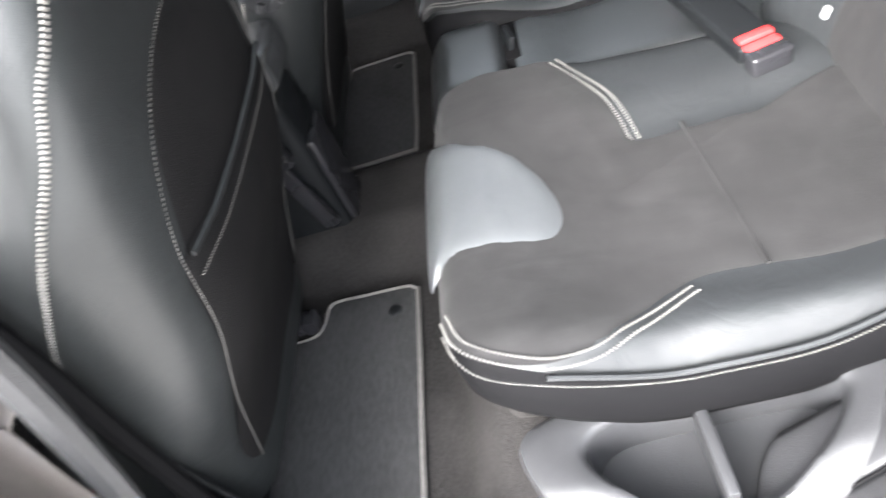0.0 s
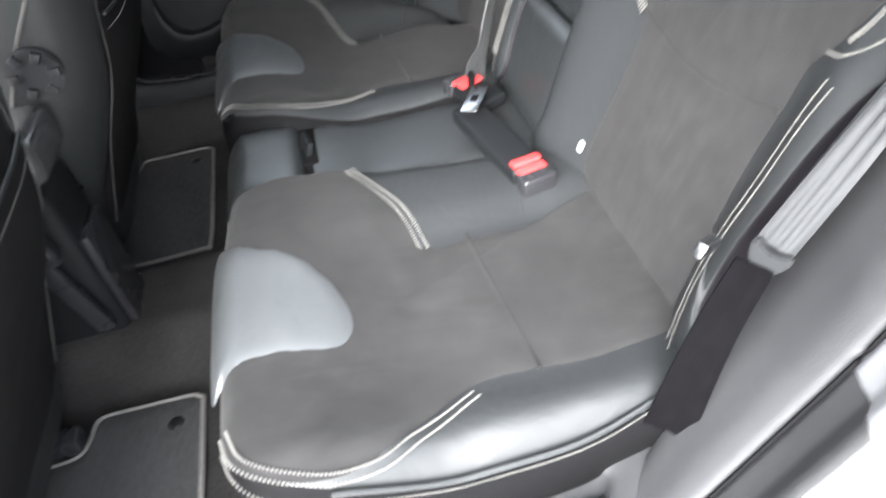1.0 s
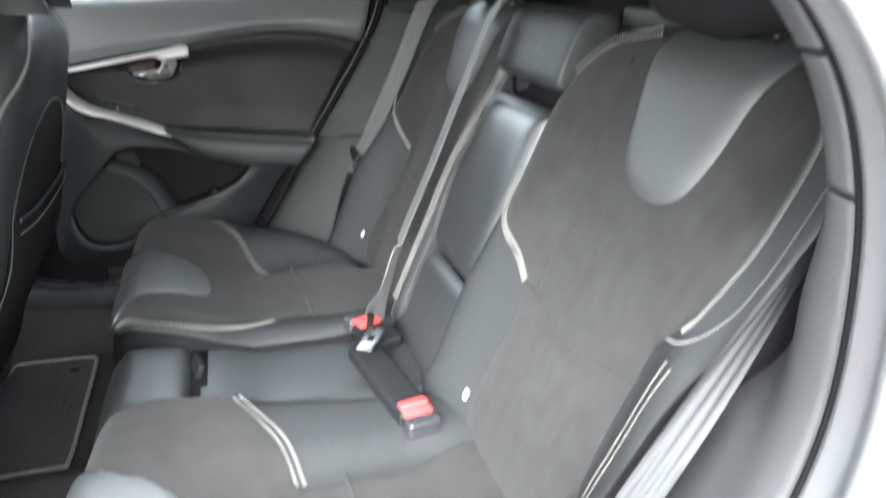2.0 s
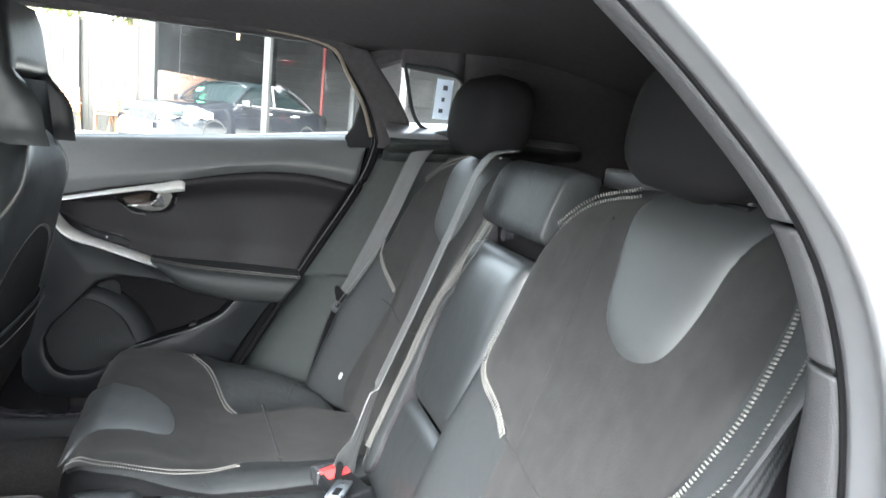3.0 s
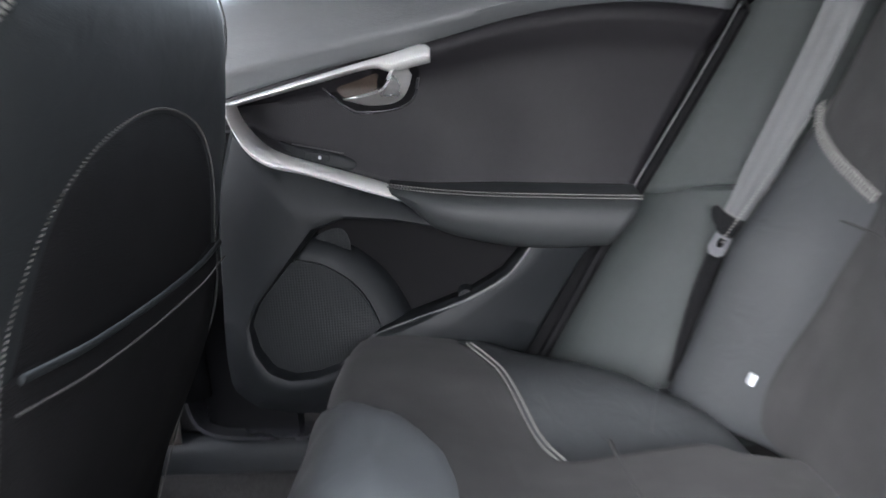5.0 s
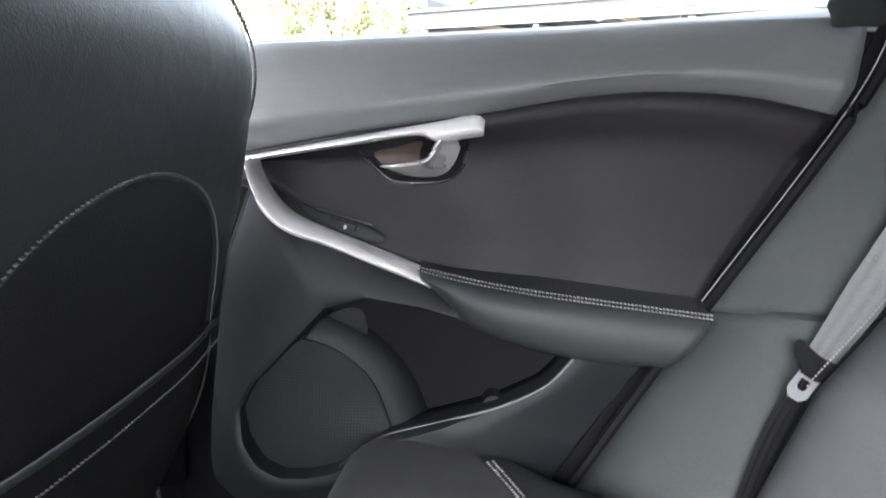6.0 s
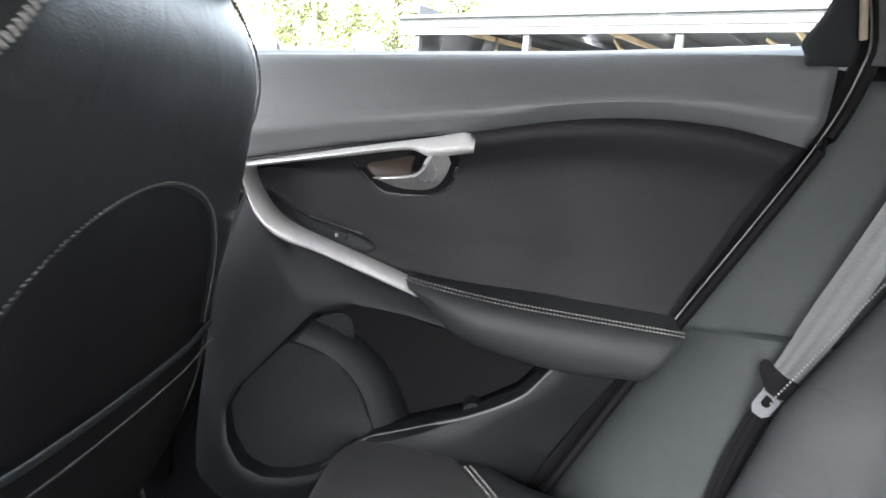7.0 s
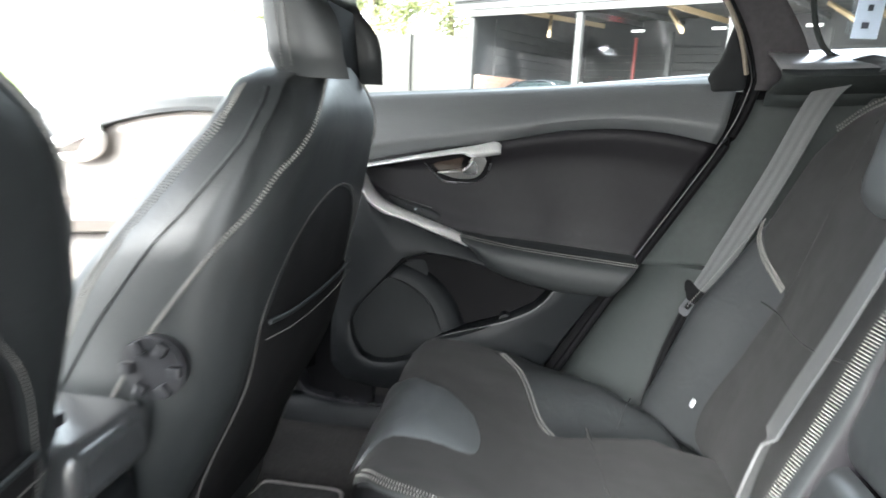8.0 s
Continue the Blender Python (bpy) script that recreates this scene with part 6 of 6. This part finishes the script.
def garden_chair(at, turn, label):
    root = thing("garden_chair", label, "garden chair", at, "folding garden chairs")
    root.rotation_euler = (0, 0, turn)
    for s in (-1, 1):
        tube("back_leg", [(0.21 * s, -0.32, 0.0), (0.21 * s, 0.0, 0.42), (0.21 * s, 0.18, 0.92)], (0.016, 0.022), TEAK, root, n=10)
        tube("front_leg", [(0.185 * s, 0.22, 0.0), (0.185 * s, -0.02, 0.36), (0.185 * s, -0.12, 0.45)], (0.014, 0.02), TEAK, root, n=10)
        tube("arm", [(0.225 * s, -0.30, 0.60), (0.225 * s, 0.10, 0.62)], (0.022, 0.012), TEAK, root)
    for k in range(6):
        part("seat_slat", bevel_box((0.42, 0.055, 0.018), 0.003, 1, (0, -0.22 + 0.07 * k, 0.435)), TEAK, root)
    for k in range(6):
        part("back_slat", bevel_box((0.42, 0.018, 0.05), 0.003, 1, (0, 0.03 + 0.025 * k, 0.52 + 0.068 * k), Euler((-0.35, 0, 0)).to_matrix()), TEAK, root)
    return root


garden_chair((-3.42, 14.6, ground_z(14.6)), 0.25, "folding teak garden chair in front of the fence")
garden_chair((-2.70, 14.55, ground_z(14.55)), 0.15, "folding teak garden chair in front of the fence")
garden_chair((-2.42, 14.75, ground_z(14.75)), -0.1, "folding teak garden chair leaning by the fence")

# carport: a long open shed set at an angle to the car
CP, CD = Vector((-1.85, 14.2, 0)), Vector((0.862, -0.507, 0))
CN = Vector((0.507, 0.862, 0))
GZ = ground_z(14.0)
shed = thing("carport", "long black timber carport with grey posts and beam", "carport", (CP.x, CP.y, GZ))
RZ = math.atan2(CD.y, CD.x)
shed.rotation_euler = (0, 0, RZ)
EAVE = 3.03 - GZ
for i, x in enumerate((0.0, 2.57, 5.43, 8.2, 11.0, 13.8)):
    part("post", bevel_box((0.13, 0.13, EAVE + 1.0), 0.008, 1, (x + 0.06, 0.07, (EAVE - 1.0) / 2)), GREY_BEAM, shed)
for k in range(3):
    part("fascia_board", bevel_box((16.6, 0.03, 0.135), 0.004, 1, (7.9, -0.02 - 0.012 * (k % 2), EAVE + 0.075 + 0.14 * k)), GREY_BEAM, shed)
part("roof", bevel_box((16.8, 6.4, 0.05), 0.01, 1, (8, 3.1, EAVE + 0.50), Euler((0.045, 0, 0)).to_matrix()), BLACK_BOARD, shed)
for k in range(15):
    part("rafter", bevel_box((0.05, 6.0, 0.12), 0.004, 1, (0.5 + 1.1 * k, 3.0, EAVE + 0.36), Euler((0.045, 0, 0)).to_matrix()), BLACK_BOARD if k % 3 else RAFTER, shed)
for x, z in ((1.5, 0.1), (4.2, 0.1), (7.0, 0.1)):
    part("brace", bevel_box((0.06, 1.7, 0.07), 0.004, 1, (x, 0.9, EAVE - 0.12), Euler((0.35, 0, 0.5)).to_matrix()), RAFTER, shed)
for k in range(16):
    part("back_board", bevel_box((16.5, 0.025, 0.19), 0.004, 1, (8, 5.6 + 0.006 * (k % 2), 0.1 + 0.195 * k - 0.6), None), BLACK_BOARD, shed)
for k in range(16):
    part("side_board", bevel_box((0.025, 4.6, 0.19), 0.004, 1, (0.03, 3.3, 0.1 + 0.195 * k - 0.4)), BLACK_BOARD, shed)
part("back_wall", bevel_box((16.6, 0.04, 4.2), 0.0, 1, (8, 5.68, 1.4)), BLACK_BOARD, shed)
part("side_wall", bevel_box((0.04, 5.6, 4.0), 0.0, 1, (-0.01, 2.9, 1.3)), BLACK_BOARD, shed)
for x in (3.2, 6.4):
    part("inner_post", bevel_box((0.12, 0.12, EAVE + 0.6), 0.006, 1, (x, 3.5, (EAVE - 0.6) / 2)), BLACK_BOARD, shed)
part("red_post", bevel_box((0.06, 0.06, EAVE + 0.6), 0.006, 1, (1.985, 4.42, (EAVE - 0.6) / 2)), RED_POST, shed, "red painted post inside the shed")
part("shelf_rail", bevel_box((9.0, 0.06, 0.05), 0.004, 1, (7.5, 5.2, 1.35)), GREY_BEAM, shed)
lamp_m = material("white_batten_lamp", (0.9, 0.9, 0.9), 0.4)
for x in (2.6, 4.4, 6.2, 8.0):
    part("batten_light", bevel_box((0.28, 0.10, 0.05), 0.01, 2, (x, 3.0, EAVE - 0.02)), lamp_m, shed, "white unlit batten light")

# brick wall inside the carport
bw = thing("brick_wall", "low orange brick wall inside the carport", "brick wall", tuple(CP + CD * 0.10 + CN * 0.25 + Vector((0, 0, GZ - 0.05))))
bw.rotation_euler = (0, 0, RZ + math.pi / 2)
part("mortar_bed", bevel_box((3.6, 0.09, 1.5), 0.0, 1, (1.7, 0.0, 0.75)), MORTAR, bw, "pale mortar")
bk = part("brick", bevel_box((0.215, 0.1, 0.065), 0.004, 1, (0, 0, 0)), BRICK, bw)
bk.location = (0.0, -0.01, 0.04)
for r in range(20):
    for c in range(15):
        if r == c == 0:
            continue
        if r * 15 + c > 299:
            continue
        o = bk.copy()
        scene.collection.objects.link(o)
        o.location = (0.0 + 0.226 * c + 0.113 * (r % 2), -0.01 + random.uniform(-0.003, 0.003), 0.04 + 0.076 * r)


# parked saloon: black, its nose wrapped in white film
def parked_car(front, heading):
    root = thing("parked_car", "black saloon car with white wrapped nose under the carport", "car", front)
    root.rotation_euler = (0, 0, heading)
    L, W = 4.6, 0.9
    # side profile of sections: x from nose (0) to tail, lower body and glasshouse
    rows_b, rows_g = [], []
    for x in np.linspace(0, L, 40):
        t = x / L
        hood = 0.55 + 0.33 * ss(0.0, 0.12, t) + 0.10 * ss(0.12, 0.35, t) - 0.06 * ss(0.85, 1.0, t)
        w = W * (0.86 + 0.14 * ss(0, 0.13, t)) * (1 - 0.16 * ss(0.88, 1.0, t))
        lowz = 0.2 + 0.03 * ss(0.9, 1, t)
        prof = [(-w * 0.96, lowz), (-w, lowz + 0.12), (-w, 0.55), (-w * 0.97, hood - 0.10), (-w * 0.90, hood - 0.02), (-w * 0.6, hood + 0.02), (0, hood + 0.035), (w * 0.6, hood + 0.02), (w * 0.90, hood - 0.02), (w * 0.97, hood - 0.10), (w, 0.55), (w, lowz + 0.12), (w * 0.96, lowz)]
        rows_b.append([(x, a, b) for a, b in prof])
    mesh("body", *grid(rows_b, cap=True), BLACK_PAINT, root, sharp=50)
    for x in np.linspace(1.25, 4.15, 30):
        t = (x - 1.25) / 2.9
        h = 0.94 + 0.50 * math.sin(min(t * 1.08, 1) ** 0.62 * math.pi) ** 0.75 if 0 < t < 1 else 0.94
        h = 0.93 + 0.50 * ss(0, 0.33, t) * (1 - ss(0.62, 1.0, t))
        w = W * (0.90 - 0.20 * (h - 0.93) / 0.5)
        rows_g.append([(x, -W * 0.9, 0.9), (x, -W * 0.9 + (W * 0.9 - w) * 0.6, 0.93 + (h - 0.93) * 0.6), (x, -w + 0.02, h - 0.02), (x, -w * 0.6, h + 0.02), (x, 0, h + 0.03), (x, w * 0.6, h + 0.02), (x, w - 0.02, h - 0.02), (x, W * 0.9 - (W * 0.9 - w) * 0.6, 0.93 + (h - 0.93) * 0.6), (x, W * 0.9, 0.9)])
    mesh("cabin", *grid(rows_g, cap=True), CAR_GLASS, root, "dark glazed cabin", sharp=60)
    # roof skin and pillars
    rf = [[(x, y, 1.452 - 0.12 * (y / 0.66) ** 4 - 0.05 * ((x - 2.55) / 0.7) ** 2) for y in np.linspace(-0.64, 0.64, 9)] for x in np.linspace(1.95, 3.2, 9)]
    mesh("roof", *grid(rf), BLACK_PAINT, root, thick=0.01)
    for s in (-1, 1):
        tube("window_pillar", [(1.45, 0.80 * s, 0.97), (1.75, 0.76 * s, 1.2), (2.1, 0.67 * s, 1.40)], 0.025, BLACK_PAINT, root, n=10)
        tube("window_pillar", [(2.62, 0.83 * s, 0.95), (2.66, 0.70 * s, 1.42)], 0.03, BLACK_PAINT, root)
        tube("window_pillar", [(3.2, 0.67 * s, 1.40), (3.6, 0.75 * s, 1.2), (3.95, 0.81 * s, 0.97)], 0.035, BLACK_PAINT, root, n=10)
        tube("chrome_line", [(1.5, 0.835 * s, 0.955), (2.6, 0.85 * s, 0.965), (3.9, 0.835 * s, 0.96)], 0.008, CHROME, root, n=12)
        part("mirror", bevel_box((0.12, 0.2, 0.13), 0.04, 3, (1.62, 0.98 * s, 1.0)), BLACK_PAINT, root)
        for x in (2.35, 3.25):
            part("door_handle", bevel_box((0.2, 0.03, 0.03), 0.01, 2, (x, 0.91 * s, 0.83)), CHROME, root)
        for x in (0.86, 3.68):
            wroot = new("wheel")
            wroot.parent = root
            wroot.location = (x, 0.80 * s, 0.325)
            rings = []
            for a in np.linspace(0, 2 * math.pi, 33)[:-1]:
                rings.append([Vector((r * math.cos(a), y, r * math.sin(a))) for r, y in ((0.22, -0.09), (0.30, -0.105), (0.325, -0.07), (0.325, 0.07), (0.30, 0.105), (0.22, 0.09))])
            mesh("tyre", *grid(rings, close_u=True, close_v=True), TYRE, wroot, sharp=60)
            bm = bmesh.new()
            bmesh.ops.create_cone(bm, cap_ends=True, segments=32, radius1=0.225, radius2=0.225, depth=0.06, matrix=Matrix.Rotation(radians(90), 4, "X"))
            part("rim", bm, PLASTIC_GLOSS, wroot)
            for k in range(10):
                an = k * math.pi / 5
                part("spoke", bevel_box((0.19, 0.03, 0.035), 0.006, 1, (0.12 * math.cos(an), 0.075 * s, 0.12 * math.sin(an)), Euler((0, -an, 0)).to_matrix()), RIM, wroot)
    # wrapped nose: creased white film over bumper, lamps and wing
    rws = []
    for u in np.linspace(-1, 1, 30):
        col = []
        for v in np.linspace(0, 1, 12):
            x = -0.02 + 0.5 * max(abs(u) - 0.3, 0) ** 1.4 + 0.2 * ss(0.5, 1, v) + 0.05 * ss(0.3, 0, v) + 0.012 * noise.noise((u * 7, v * 9, 0))
            col.append((x, u * 0.86, 0.46 + 0.36 * v + 0.05 * noise.noise((u * 3, v, 5))))
        rws.append(col)
    mesh("wrapped_nose", *grid(rws), WRAP, root, "creased white protective film over the nose", thick=0.004)
    for s in (-1, 1):
        rws = [[(0.25 + 0.55 * a, s * (0.86 + 0.055 * ss(0, 0.6, a)), 0.62 + 0.22 * b + 0.03 * noise.noise((a * 5, b * 4, s)) - 0.10 * a * b) for b in np.linspace(0, 1, 8)] for a in np.linspace(0, 1, 14)]
        mesh("wrapped_wing", *grid(rws), WRAP, root, "creased white film over the wing", thick=0.004)
        part("head_lamp", bevel_box((0.22, 0.26, 0.14), 0.05, 3, (0.17, 0.64 * s, 0.70), Euler((0, 0, 0.5 * s)).to_matrix()), CAR_GLASS, root, "clear headlamp")
    part("grille", bevel_box((0.05, 0.7, 0.2), 0.03, 3, (-0.04, 0, 0.62)), PLASTIC_GLOSS, root, "dark radiator grille")
    part("number_plate", bevel_box((0.01, 0.52, 0.11), 0.003, 1, (-0.055, 0, 0.42)), TAG_WHITE, root, "blank white plate")
    part("bumper_lip", bevel_box((0.10, 1.5, 0.03), 0.012, 2, (0.02, 0, 0.245)), RIM, root, "pale bumper lip")
    part("windscreen_slip", bevel_box((0.01, 0.14, 0.12), 0.002, 1, (1.62, 0.35, 1.20), Euler((0, 0.9, 0)).to_matrix()), GREEN_PAPER, root, "green paper slip in the windscreen")
    return root


parked_car((-1.74, 12.64, 0.34), radians(45))


# trees and shrubs behind the fence
def tree(at, height, spread, seed, label, count=5600):
    root = thing("tree", label, "tree", at, "trees behind the fence")
    rnd = random.Random(seed)
    tube("trunk", [(0, 0, -0.3), (0.1, 0.05, height * 0.3), (-0.05, 0.1, height * 0.6), (0, 0, height * 0.85)], 0.10, BARK, root, n=12)
    v, f = [], []
    clumps = []
    for k in range(34):
        a, r = rnd.uniform(0, 2 * math.pi), spread * math.sqrt(rnd.random())
        z = height * rnd.uniform(0.35, 1.0)
        r *= 1.0 - 0.6 * max(0, z / height - 0.6)
        clumps.append((Vector((r * math.cos(a), r * math.sin(a), z)), rnd.uniform(0.35, 0.8) * spread * 0.4))
        if k < 9:
            tube("limb", [(0, 0, height * rnd.uniform(0.2, 0.5)), tuple(clumps[-1][0] * 0.6 + Vector((0, 0, height * 0.15))), tuple(clumps[-1][0])], 0.025, BARK, root, n=8)
    for k in range(count):
        c, r = rnd.choice(clumps)
        d = Vector((rnd.gauss(0, 1), rnd.gauss(0, 1), rnd.gauss(0, 1))).normalized() * r * rnd.random() ** 0.4
        p = c + d
        n = Vector((rnd.gauss(0, 1), rnd.gauss(0, 1), rnd.gauss(0.6, 1))).normalized()
        t = n.orthogonal().normalized() * rnd.uniform(0.06, 0.12)
        b = n.cross(t).normalized() * rnd.uniform(0.03, 0.06)
        o = len(v)
        v += [p - t, p + b, p + t, p - b]
        f.append((o, o + 1, o + 2, o + 3))
    mesh("crown", v, f, LEAF, root, flat=True)
    return root


for i, (x, y, h, s) in enumerate(((-9.5, 24, 5.0, 2.6), (-6.2, 23, 4.2, 2.3), (-3.6, 24.5, 4.6, 2.4), (-1.2, 26, 4.4, 2.2))):
    tree((x, y, 0.51 + 1.6), h, s, i + 3, "leafy pale green tree on the bank behind the fence")
